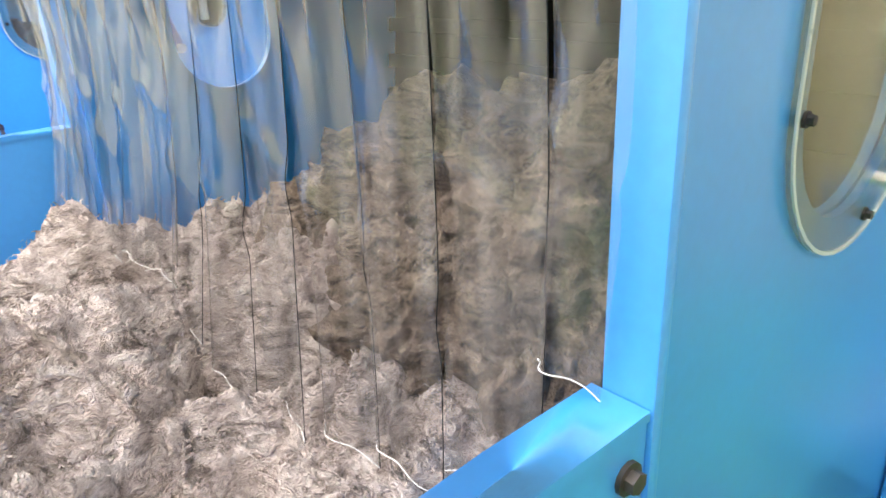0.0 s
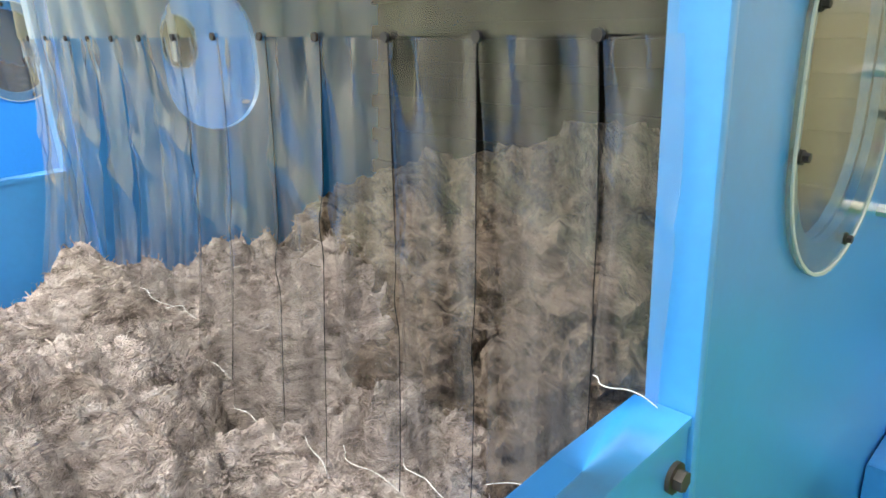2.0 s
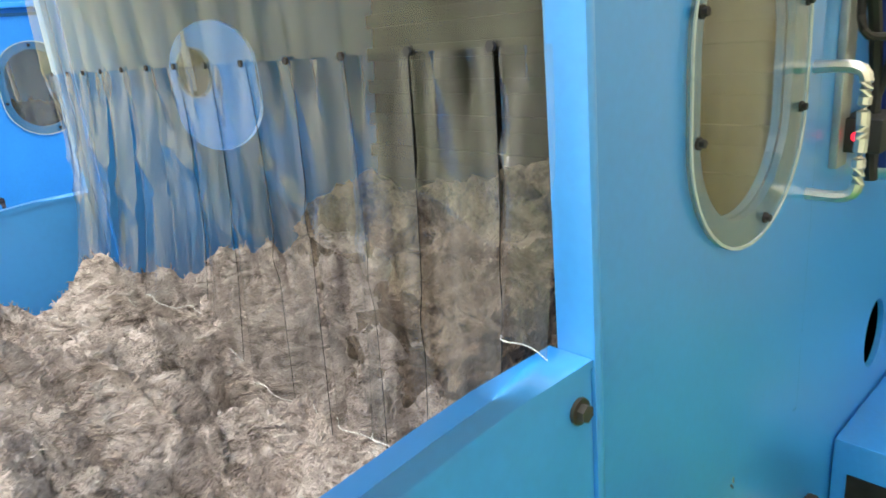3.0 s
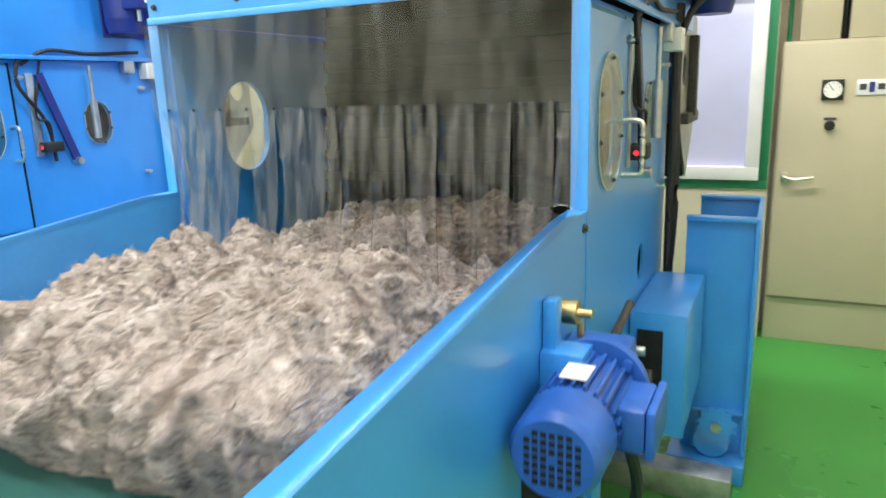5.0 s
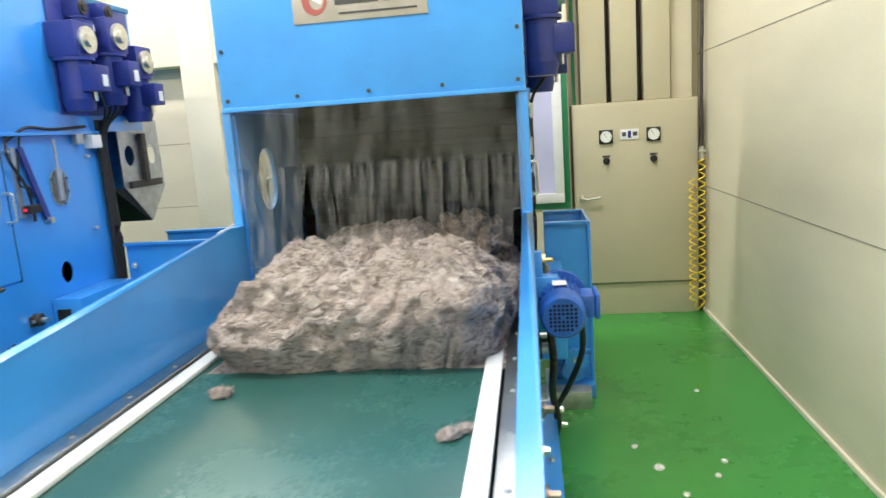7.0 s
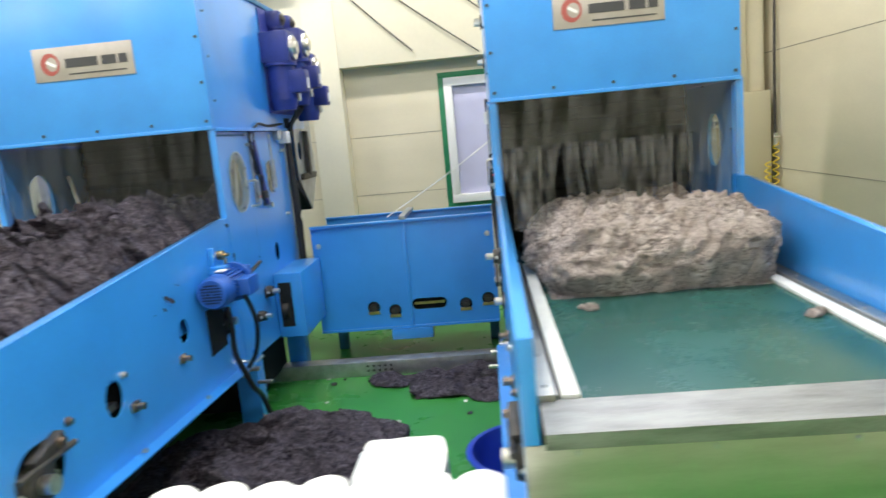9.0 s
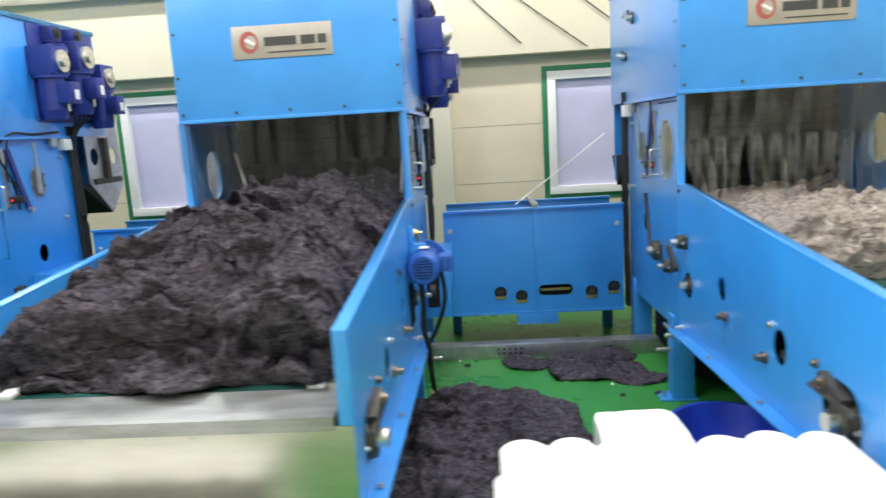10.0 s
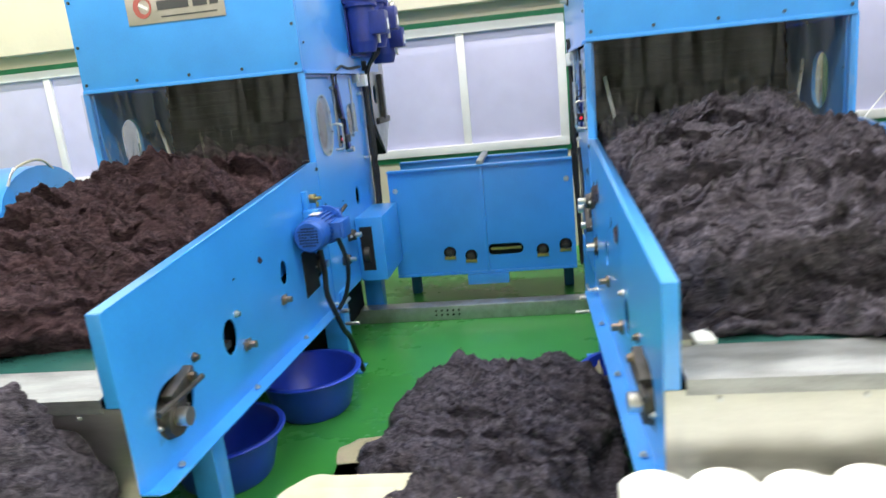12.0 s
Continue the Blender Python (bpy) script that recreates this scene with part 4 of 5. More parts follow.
PLACES = [0.008, -2.925, -5.855]
first = machine()
table = feed_table()
first.location.x = table.location.x = PLACES[0]
for x in PLACES[1:]:
    other = copy_thing(first, pose(x, 0, 0))
    part("stirring_bar", rod(bmesh.new(), (-0.44, 0.5, 1.28), (-0.535, 0.5, 1.74), 0.011, seg=10), FRAME, other, "pale rod inside the hopper")
    if x > -4:
        part("stirring_bar", rod(bmesh.new(), (0.55, 0.5, 1.30), (0.60, 0.5, 1.73), 0.010, seg=10), FRAME, other, "pale rod inside the hopper")
    copy_thing(table, pose(x, 0, 0))


SLIT_TOP = 1.678
SLITS = [-0.691] + [-0.621 + 0.1025 * k for k in range(13)] + [0.664]
# for each strip: height of its lower end, how far the pile pushes it out, and its sideways drift
STRIPS = [(1.235, 0.075, 0.095), (1.225, 0.080, 0.055), (1.24, 0.075, -0.005), (1.275, 0.065, -0.035), (1.30, 0.055, 0.022), (1.315, 0.045, 0.030), (1.305, 0.04, 0.018),
          (1.27, 0.035, 0.012), (1.225, 0.03, 0.004), (1.215, 0.03, -0.004), (1.245, 0.028, 0.006), (1.262, 0.024, -0.012), (1.285, 0.018, -0.006), (1.436, 0.006, 0.0)]


def curtain():
    """A soft clear sheet hung before the posts, slit into strips below; each strip puckers under its slit and swings out over the pile."""
    cu = empty("strip_curtain", "hazy clear plastic curtain slit into hanging strips", "curtain", "strip curtains")
    bm = bmesh.new()
    nx, nz = 84, 8
    grid = []
    for k in range(nz + 1):
        row = []
        for i in range(nx + 1):
            x = SLITS[0] + (SLITS[-1] - SLITS[0]) * i / nx
            low = (1 - k / nz) ** 2
            y = -0.013 + 0.005 * math.sin(x * 9.0) * math.sin(math.pi * k / nz) - 0.006 * low * abs(math.sin(math.pi * (x + 0.621) / 0.1025))
            row.append(bm.verts.new((x, y, SLIT_TOP + (1.934 - SLIT_TOP) * k / nz)))
        grid.append(row)
    for k in range(nz):
        for i in range(nx):
            bm.faces.new((grid[k][i], grid[k][i + 1], grid[k + 1][i + 1], grid[k + 1][i]))
    part("upper_sheet", bm, CLEAR, cu, "whole upper part of the clear sheet")
    across, down = 12, 26
    for i, (low, push, drift) in enumerate(STRIPS):
        x0, x1 = SLITS[i], SLITS[i + 1]
        x, w, long = (x0 + x1) / 2, x1 - x0, SLIT_TOP - low
        crease = 0.38 + 0.10 * math.sin(i * 1.9)

        def spot(j, k):
            v, t = k / down, j / across
            bow = math.sin(math.pi * t)
            pucker = 0.010 * math.exp(-((v - 0.05) / 0.07) ** 2) * math.cos(2 * math.pi * (2.0 * t + 0.3 * i)) * bow
            roll = (0.006 + 0.010 * v) * bow * (-1 if i % 3 else 0.5) + 0.004 * v * math.sin(2 * math.pi * t * 1.5 + i * 2.0)
            fold = 0.006 * math.exp(-((v - crease - 0.12 * t) / 0.035) ** 2)
            y = -push * v ** 1.6 - 0.006 * bow * (1 - v) + pucker + roll - fold + 0.010 * v * (t - 0.5) * math.sin(i * 2.6)
            u = (t - 0.5) * w * (1.0 - 0.05 * v) + drift * min(1.0, v * 1.6) + 0.004 * math.sin(v * 4 + i)
            return (u, y, -long * v + 0.012 * v * v * (bow - 0.6) + 0.008 * v * (0.5 - t))

        bm = bmesh.new()
        rows = [[bm.verts.new(spot(j, k)) for j in range(across + 1)] for k in range(down + 1)]
        for a, b in zip(rows, rows[1:]):
            for j in range(across):
                bm.faces.new((a[j], a[j + 1], b[j + 1], b[j]))
        st = part("strip", bm, STRIP, cu, "hanging clear strip")
        st.location = (x, -0.013, SLIT_TOP)
        # thin white thread paints the highlight on the strip's lower edge
        part("cut_edge", tube(bmesh.new(), [spot(j, down) for j in range(0, across + 1, 2)], 0.0005, 5), WHITE, st, "white line painted as the glint on the cut edge")
        if 6 <= i < len(STRIPS) - 1:
            part("slit_edge", tube(bmesh.new(), [spot(across, k) for k in range(0, down + 1, 2)], 0.0005, 5), HOLE, st, "cut side edge of the strip")
        if i < len(STRIPS) - 1:
            bm = bmesh.new()
            sheet(bm, ring_pts(w * 0.5, 0.0, 0.0045, 0.0045, 10), [], 0.003, on_y(-0.006))
            part("slit_eyelet", bm, BLACK, st)
    return cu


curtains = [curtain()]
curtains[0].location.x = PLACES[0]
for x in PLACES[1:]:
    curtains.append(copy_thing(curtains[0], pose(x, 0, 0)))
    for ch in curtains[-1].children:
        if ch.name.startswith(("strip", "upper_sheet")):
            ch.material_slots[0].link = "OBJECT"
            ch.material_slots[0].material = CLEAN

# ---------------------------------------------------------------- trough conveyor behind the machines


def trough(x0, x1, end=False):
    y0, y1, z0, z1 = 1.42, 1.98, 0.30, 1.145
    tr = empty("collecting_trough", "blue steel trough conveyor on the floor between machines", "conveyor", "collecting troughs")
    mid = (x0 + x1) / 2 + 0.02
    L = x1 - x0
    holes = [ring_pts(mid - 0.30, 0.47, 0.05, 0.05, 20), ring_pts(mid - 0.13, 0.435, 0.05, 0.05, 20), slot_pts(mid + 0.15, 0.475, 0.14, 0.045), ring_pts(mid + 0.44, 0.45, 0.05, 0.05, 20), ring_pts(mid + 0.62, 0.48, 0.05, 0.05, 20)] if L > 1 else []
    bm = bmesh.new()
    sheet(bm, [(x0, z0), (x1, z0), (x1, z1), (x0, z1)], holes, 0.008, on_y(y0))
    fr = part("front_panel", bm, BLUE, tr, "blue front panel with bearing holes", False)
    part("top_flange", boxes((x0, x1, y0 - 0.035, y0 + 0.02, z1, z1 + 0.018), bevel=0.004), BLUE, fr)
    part("bottom_flange", boxes((x0, x1, y0 - 0.02, y0 + 0.001, z0 - 0.012, z0 + 0.006), bevel=0.003), BLUE, fr)
    part("back_panel", boxes((x0, x1, y1, y1 + 0.01, z0, z1), bevel=0.002), BLUE, tr)
    part("top_flange", boxes((x0, x1, y1 - 0.02, y1 + 0.04, z1, z1 + 0.018), bevel=0.004), BLUE, tr)
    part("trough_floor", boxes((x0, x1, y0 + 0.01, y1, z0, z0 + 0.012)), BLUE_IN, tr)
    part("inner_belt", boxes((x0, x1, y0 + 0.03, y1 - 0.02, 0.62, 0.64)), BELT, tr)
    # dark sheet stands in for the shade inside, behind the bearing holes
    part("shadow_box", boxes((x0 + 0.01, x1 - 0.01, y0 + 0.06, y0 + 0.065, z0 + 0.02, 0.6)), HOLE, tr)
    # added dark bar makes the strip of shade below the trough
    part("floor_beam", boxes((x0 + 0.01, x1 - 0.01, y1 - 0.02, y1 + 0.02, 0.16, 0.29)), HOLE, tr)
    if L > 1:
        part("stiffener", boxes((mid - 0.012, mid + 0.012, y0 - 0.02, y0 - 0.001, z0, z1 - 0.004), bevel=0.003), BLUE, fr)
        part("cross_bar", boxes((mid - 0.025, mid + 0.025, y0 - 0.04, y1 + 0.04, z1 + 0.02, z1 + 0.05), bevel=0.004), ZINC, tr, "zinc cross bar")
        for dx, zz in ((-0.30, 0.47), (-0.13, 0.435), (0.44, 0.45), (0.62, 0.48)):
            bm = rod(bmesh.new(), (mid + dx, y0 + 0.05, zz), (mid + dx, y0 - 0.02, zz), 0.036, 0.03)
            rod(bm, (mid + dx, y0 - 0.015, zz), (mid + dx, y0 - 0.04, zz), 0.014, seg=12)
            part("roller_bearing", bm, IRON, tr, "greasy roller bearing")
            part("bearing_foot", boxes((mid + dx - 0.045, mid + dx + 0.045, y0 - 0.012, y0 - 0.001, zz - 0.055, zz - 0.03), bevel=0.004), BRASS, tr)
        part("slot_rail", boxes((mid + 0.03, mid + 0.27, y0 + 0.02, y0 + 0.03, 0.465, 0.485)), BRASS, tr)
        part("foot_bracket", boxes((mid - 0.17, mid + 0.16, y0 - 0.03, y0 + 0.10, 0.20, 0.286), bevel=0.006), BLUE, tr)
        for xx in (x0 + 0.05, x1 - 0.05):
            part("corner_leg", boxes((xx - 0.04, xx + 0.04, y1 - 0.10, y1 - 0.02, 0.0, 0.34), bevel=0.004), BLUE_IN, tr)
            part("corner_bolt", bolt(bmesh.new(), (xx, y0, 1.0), (0, -1, 0), 0.014, 0.03), BRIGHT, tr)
    if end:
        part("end_panel", boxes((x1, x1 + 0.02, y0 - 0.03, y1 + 0.04, 0.10, z1 + 0.015), bevel=0.005), BLUE, tr)
        base = part("drive_base", boxes((x1 - 0.30, x1 + 0.02, y0 - 0.10, y0 + 0.24, 0.0, 0.09), bevel=0.006), BLUE, tr)
        gm = part("gear_motor", rod(bmesh.new(), (x1 - 0.12, y0 - 0.06, 0.17), (x1 - 0.12, y0 + 0.2, 0.17), 0.075), BLUE, base, "blue gear motor with toothed sprocket")
        bm = bmesh.new()
        out = []
        for k in range(24):
            a = 2 * math.pi * k / 24
            r = 0.085 if k % 2 else 0.066
            out.append((x1 - 0.10 + r * math.cos(a), 0.26 + r * math.sin(a)))
        sheet(bm, out, [], 0.012, on_y(y0 - 0.09))
        part("sprocket", bm, BLUE, gm, "toothed sprocket", False)
        part("sprocket_hub", rod(bmesh.new(), (x1 - 0.10, y0 - 0.11, 0.26), (x1 - 0.10, y0 - 0.02, 0.26), 0.022, seg=14), BRIGHT, gm)
        part("leg", boxes((x1 - 0.06, x1 + 0.02, y0 + 0.02, y0 + 0.10, 0.0, 0.34), bevel=0.004), BLUE, tr)
        part("leg", boxes((x0 + 0.01, x0 + 0.09, y0 + 0.02, y0 + 0.10, 0.0, 0.34), bevel=0.004), BLUE, tr)
    return tr


trough(-PITCH + W + 0.14, -W - 0.06)
trough(-2 * PITCH + W + 0.14, -PITCH - W - 0.06)
trough(-3 * PITCH + W + 0.14, -2 * PITCH - W - 0.06)
trough(W + 0.12, 1.032, True)

bm = boxes((-9.0, 1.01, 1.14, 1.27, 0.0, 0.115), bevel=0.004)
duct = thing("floor_duct", bm, ZINC, "long galvanised steel duct lying on the floor", "duct")
for k in range(5):
    for j in (0, 1):
        bm = bmesh.new()
        rod(bm, (-1.75 + 0.045 * k, 1.137, 0.045 + 0.035 * j), (-1.75 + 0.045 * k, 1.1395, 0.045 + 0.035 * j), 0.009, seg=10)
        part("vent_hole", bm, HOLE, duct)
        bm = bmesh.new()
        rod(bm, (-4.75 + 0.045 * k, 1.137, 0.045 + 0.035 * j), (-4.75 + 0.045 * k, 1.1395, 0.045 + 0.035 * j), 0.009, seg=10)
        part("vent_hole", bm, HOLE, duct)
# a further machine of another make, half seen at the row's far end
far = empty("card_feeder", "pale blue low machine with a curved cover", "machine")
bm = bmesh.new()
sheet(bm, [(1.2, 0.0), (2.4, 0.0), (2.4, 1.05)] + [(1.80 + 0.55 * math.cos(math.radians(a)), 1.05 + 0.38 * math.sin(math.radians(a))) for a in range(10, 171, 16)] + [(1.2, 1.05)], [], -1.6, on_x(-8.35))
part("cover", bm, BLUE, far, "pale blue curved cover")
part("grille", boxes((-8.62, -8.40, 1.19, 1.199, 0.84, 1.02), bevel=0.004), ZINC, far, "grey louvre grille")
part("grab_rail", tube(bmesh.new(), [(-8.36, 1.4, 1.3), (-8.33, 1.5, 1.44), (-8.33, 1.8, 1.48), (-8.36, 2.0, 1.38)], 0.012), BRIGHT, far)

# ---------------------------------------------------------------- fibre


def fibre_heap(name, x0, x1, y0, y1, base, height, mat, label, seed, nx=150, ny=150, soft=0.12, rough=0.05, tufts=5000, corner=0.16, big=0.0, fine=1.0, layer=0.03, lip=0.0):
    """A lumpy mat of fibre: rounded steep edges, folds, clumps and thousands of loose hairs, as one closed mesh."""
    rnd = random.Random(seed)
    off = Vector((seed * 3.7, seed * 1.3, seed * 2.1))
    verts, faces = [], []
    w, d = x1 - x0, y1 - y0

    def surface_point(i, j):
        u, v = i / nx, j / ny
        x, y = x0 + w * u, y0 + d * v
        eu, ev = min(u * w, (1 - u) * w), min(v * d, (1 - v) * d)
        cu, cv = max(0.0, corner - eu), max(0.0, corner - ev)
        edge = corner - math.hypot(cu, cv) if cu and cv else min(eu, ev)
        edge = max(0.0, edge)
        wob = soft * (1 + 0.6 * noise.noise(Vector((x * 3, y * 3, seed))))
        k = min(1.0, max(0.0, edge / wob))
        prof = math.sqrt(max(0.0, 1 - (1 - k) ** 2))
        h = height(x, y) * prof
        p = Vector((x, y, base + h))
        f1 = fractal(p * 4.0 + off, 3)
        warp = Vector((noise.noise(p * 6 + off), noise.noise(p * 6 - off), 0)) * 0.06
        q = p + warp
        f2 = fractal(Vector((q.x * 12, q.y * 20, q.z * 20)) + off, 4)
        lump = 1.5 * (noise.noise(Vector((q.x * 6, q.y * 8.5, q.z * 8)) + off) ** 2 + 0.02) ** 0.5 + 0.75 * fine * abs(noise.noise(Vector((q.x * 14, q.y * 21, q.z * 20)) - off)) + 0.35 * fine * abs(noise.noise(Vector((q.x * 34, q.y * 48, q.z * 44)) + off))
        amp = rough * (0.25 + 0.75 * prof)
        # torn layers lapping over one another, steep on the feed side
        lap = 0.0
        for fr, lh, sk in ((3.1, 1.0, 1.1), (6.7, 0.6, -1.3), (14.0, 0.30, 0.7)):
            ph = y * fr + 1.7 * noise.noise(Vector((x * fr * 0.42, y * fr * 0.6, sk * 5)) + off) + 0.5 * noise.noise(Vector((x * fr * 1.6, y * fr * 2.0, sk)) - off) + sk * x
            c = ph - math.floor(ph)
            lap += lh * step(0.0, 0.2, c) * (1 - c) * max(0.0, 0.45 + 1.3 * noise.noise(Vector((x * fr * 0.7, y * fr * 0.7, 7 + sk)) + off))
        p.z += prof * layer * (min(lap, 0.85 + 0.15 * lap) - 0.45)
        p.z += prof * big * fractal(Vector((p.x * 2.6, p.y * 3.4, 0)) + off, 3) + prof * (f1 * amp * 0.7 + f2 * amp * 0.22 + (lump - 0.55) * amp * 1.05)
        p.y -= prof * layer * 0.75 * lap
        if lip:
            e = y + 0.05 * math.sin(x * 7)
            p.y -= lip * step(-1.80, -1.64, e) * math.exp(-max(0.0, e + 1.64) / 0.35)
        out = (1 - k)
        cx, cy = (x0 + x1) / 2, (y0 + y1) / 2
        dirn = Vector((x - cx, y - cy, 0)).normalized()
        mid = math.sin(min(1.0, h / max(0.02, height(x, y))) * math.pi)
        p += dirn * (mid * 0.35 * soft + out * (f1 * amp * 2.4 + f2 * amp * 1.1))
        p.z = max(p.z, base + 0.002 * (1 - out))
        return p

    for j in range(ny + 1):
        for i in range(nx + 1):
            verts.append(surface_point(i, j))
    for j in range(ny):
        for i in range(nx):
            a = j * (nx + 1) + i
            faces.append((a, a + 1, a + nx + 2, a + nx + 1))
    me = bpy.data.meshes.new(name)
    n = len(verts)
    # loose hairs standing off the surface
    for _ in range(tufts):
        i, j = rnd.randrange(1, nx), rnd.randrange(1, ny)
        p = verts[j * (nx + 1) + i]
        a, b = verts[j * (nx + 1) + i + 1] - p, verts[(j + 1) * (nx + 1) + i] - p
        nor = a.cross(b)
        if nor.length < 1e-9:
            continue
        nor.normalize()
        tan = a.normalized() * rnd.uniform(-1, 1) + b.normalized() * rnd.uniform(-1, 1)
        if tan.length < 0.05:
            continue
        tan.normalize()
        side = nor.cross(tan) * rnd.uniform(0.0006, 0.0016)
        ln = rnd.uniform(0.008, 0.024)
        q0 = p - nor * 0.004
        q1 = p + tan * ln * 0.5 + nor * ln * rnd.uniform(0.12, 0.4)
        q2 = p + tan * ln * rnd.uniform(0.6, 1.0) + nor * ln * rnd.uniform(-0.05, 0.5) + side * rnd.uniform(-6, 6)
        s = len(verts)
        verts += [q0 - side, q0 + side, q1 - side, q1 + side, q2]
        faces += [(s, s + 1, s + 3, s + 2), (s + 2, s + 3, s + 4)]
    me.from_pydata([tuple(v) for v in verts], [], faces)
    me.materials.append(mat)
    for f in me.polygons:
        f.use_smooth = True
    ob = new(name, me)
    return tagged(ob, label, "fibre heap", "fibre heaps", "stuff")


def bump2(x, y, cx, cy, rx, ry, h):
    return h * math.exp(-((x - cx) / rx) ** 2 - ((y - cy) / ry) ** 2)


def step(a, b, v):
    s = min(1.0, max(0.0, (v - a) / (b - a)))
    return s * s * (3 - 2 * s)


def pale_height(x, y):
    back = 0.18 + 0.115 * math.exp(-((x - 0.02) / 0.17) ** 2) + 0.10 * math.exp(-((x + 0.28) / 0.15) ** 2)
    front = 0.30 + 0.03 * math.exp(-((x - 0.1) / 0.4) ** 2) - 0.05 * step(-0.25, -0.55, x) + 0.03 * step(0.2, 0.5, x)
    k = step(-0.45, -0.10, y)
    h = front * (1 - k) + back * k + 0.05 * bump2(x, y, 0.2, -0.45, 0.35, 0.2, 1.0)
    h -= bump2(x, y, -0.30, -0.46 + 0.12 * x, 0.34, 0.05, 0.085) + bump2(x, y, 0.12, -0.04, 0.06, 0.05, 0.16)
    h += 0.02 * step(0.06, 0.3, y) * step(-0.5, 0.25, x)
    h += bump2(x, y, -0.27, -0.10, 0.10, 0.08, 0.08) - bump2(x, y, -0.10, -0.05, 0.07, 0.06, 0.15) - 0.06 * step(-0.2, -0.6, x) * step(-0.1, -0.5, y)
    return h


def charcoal_height(x, y):
    s = step(-1.80, -1.62, y + 0.05 * math.sin(x * 7))
    h = 0.055 + 0.03 * step(-3.2, -2.5, x) + s * (0.19 + 0.22 * min(1, max(0, (y + 1.7) / 1.5)) ** 0.85)
    h += bump2(x, y, -2.70, -0.18, 0.13, 0.16, 0.08) + bump2(x, y, -3.12, -0.12, 0.12, 0.14, 0.05)
    h -= bump2(x, y, -2.28, -0.9, 0.16, 0.9, 0.13) + bump2(x, y, -3.60, -1.0, 0.14, 1.0, 0.07) + bump2(x, y, -2.42, -0.05, 0.12, 0.2, 0.07)
    return h


def brown_height(x, y):
    s = min(1, max(0, (y + 1.75) / 1.4))
    return 0.16 + 0.30 * s ** 0.8 + bump2(x, y, -5.80, -0.35, 0.35, 0.4, 0.05) - bump2(x, y, -5.2, -0.9, 0.16, 1.0, 0.12)


BELT_TOP = 1.006
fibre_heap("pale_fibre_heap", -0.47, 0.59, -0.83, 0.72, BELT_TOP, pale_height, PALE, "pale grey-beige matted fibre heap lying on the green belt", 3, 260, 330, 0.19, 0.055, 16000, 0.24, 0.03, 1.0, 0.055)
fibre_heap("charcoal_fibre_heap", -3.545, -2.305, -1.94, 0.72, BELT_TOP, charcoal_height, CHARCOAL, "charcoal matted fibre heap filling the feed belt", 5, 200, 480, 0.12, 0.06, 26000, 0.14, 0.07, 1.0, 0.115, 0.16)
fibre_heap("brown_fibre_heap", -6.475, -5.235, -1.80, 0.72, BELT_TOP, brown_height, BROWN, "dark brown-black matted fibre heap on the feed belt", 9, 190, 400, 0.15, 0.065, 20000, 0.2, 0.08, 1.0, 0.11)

# heaps and scraps on the floor
fibre_heap("floor_fibre_heap", -2.72, -1.36, -1.0, 0.05, 0.0, lambda x, y: 0.18 + bump2(x, y, -1.75, -0.15, 0.35, 0.3, 0.08), CHARCOAL, "charcoal fibre heap spilled on the green floor", 12, 130, 110, 0.28, 0.05, 9000, 0.3, 0.05, 1.0, 0.07)
fibre_heap("floor_fibre_heap", -4.66, -3.66, -1.80, -0.42, 0.0, lambda x, y: 0.36 + bump2(x, y, -4.0, -0.8, 0.4, 0.3, 0.05), CHARCOAL, "tall charcoal fibre heap on a cream sheet on the floor", 14, 140, 150, 0.26, 0.06, 14000, 0.3, 0.07, 1.0, 0.08)
fibre_heap("floor_fibre_heap", -6.55, -5.28, -3.10, -2.17, 0.50, lambda x, y: 0.60 + bump2(x, y, -5.7, -2.4, 0.4, 0.3, 0.06), CHARCOAL, "charcoal fibre heap bulging from an open sack", 15, 90, 90, 0.30, 0.08, 3000)
for k, (x0, x1, y0, y1, h) in enumerate(((-1.35, -0.72, 0.62, 1.12, 0.085), (-1.68, -1.25, 0.90, 1.12, 0.05), (-0.95, -0.60, 0.52, 0.72, 0.04))):
    fibre_heap("fluff_patch", x0, x1, y0, y1, 0.0, lambda x, y, h=h: h * max(0.0, 0.6 + 1.2 * noise.noise(Vector((x * 6, y * 6, 2)))), CHARCOAL, "thin charcoal fluff patch on the green floor", 20 + k, 60, 50, 0.16, 0.035, 900)


def tuft(name, x, y, z, r, mat, seed, label):
    bm = bmesh.new()
    bmesh.ops.create_icosphere(bm, subdivisions=3, radius=r)
    for v in bm.verts:
        q = v.co.normalized()
        v.co *= 1 + 0.45 * fractal(q * 2.2 + Vector((seed, 0, 0)), 4)
        v.co.z = max(v.co.z * 0.55, -r * 0.3)
    rnd = random.Random(seed)
    for _ in range(90):
        a = Vector((rnd.gauss(0, 1), rnd.gauss(0, 1), abs(rnd.gauss(0, 0.6)))).normalized()
        s = a.cross(Vector((0.3, 0.2, 1))).normalized() * 0.0012
        p = a * r * 0.85
        p.z *= 0.55
        e = p + a * r * rnd.uniform(0.3, 0.8)
        bm.faces.new([bm.verts.new(p - s), bm.verts.new(p + s), bm.verts.new(e)])
    ob = new(name, done(bm, name, mat))
    ob.matrix_basis = pose(x, y, z + r * 0.28)
    return tagged(ob, label, "fibre tuft", "fibre tufts")


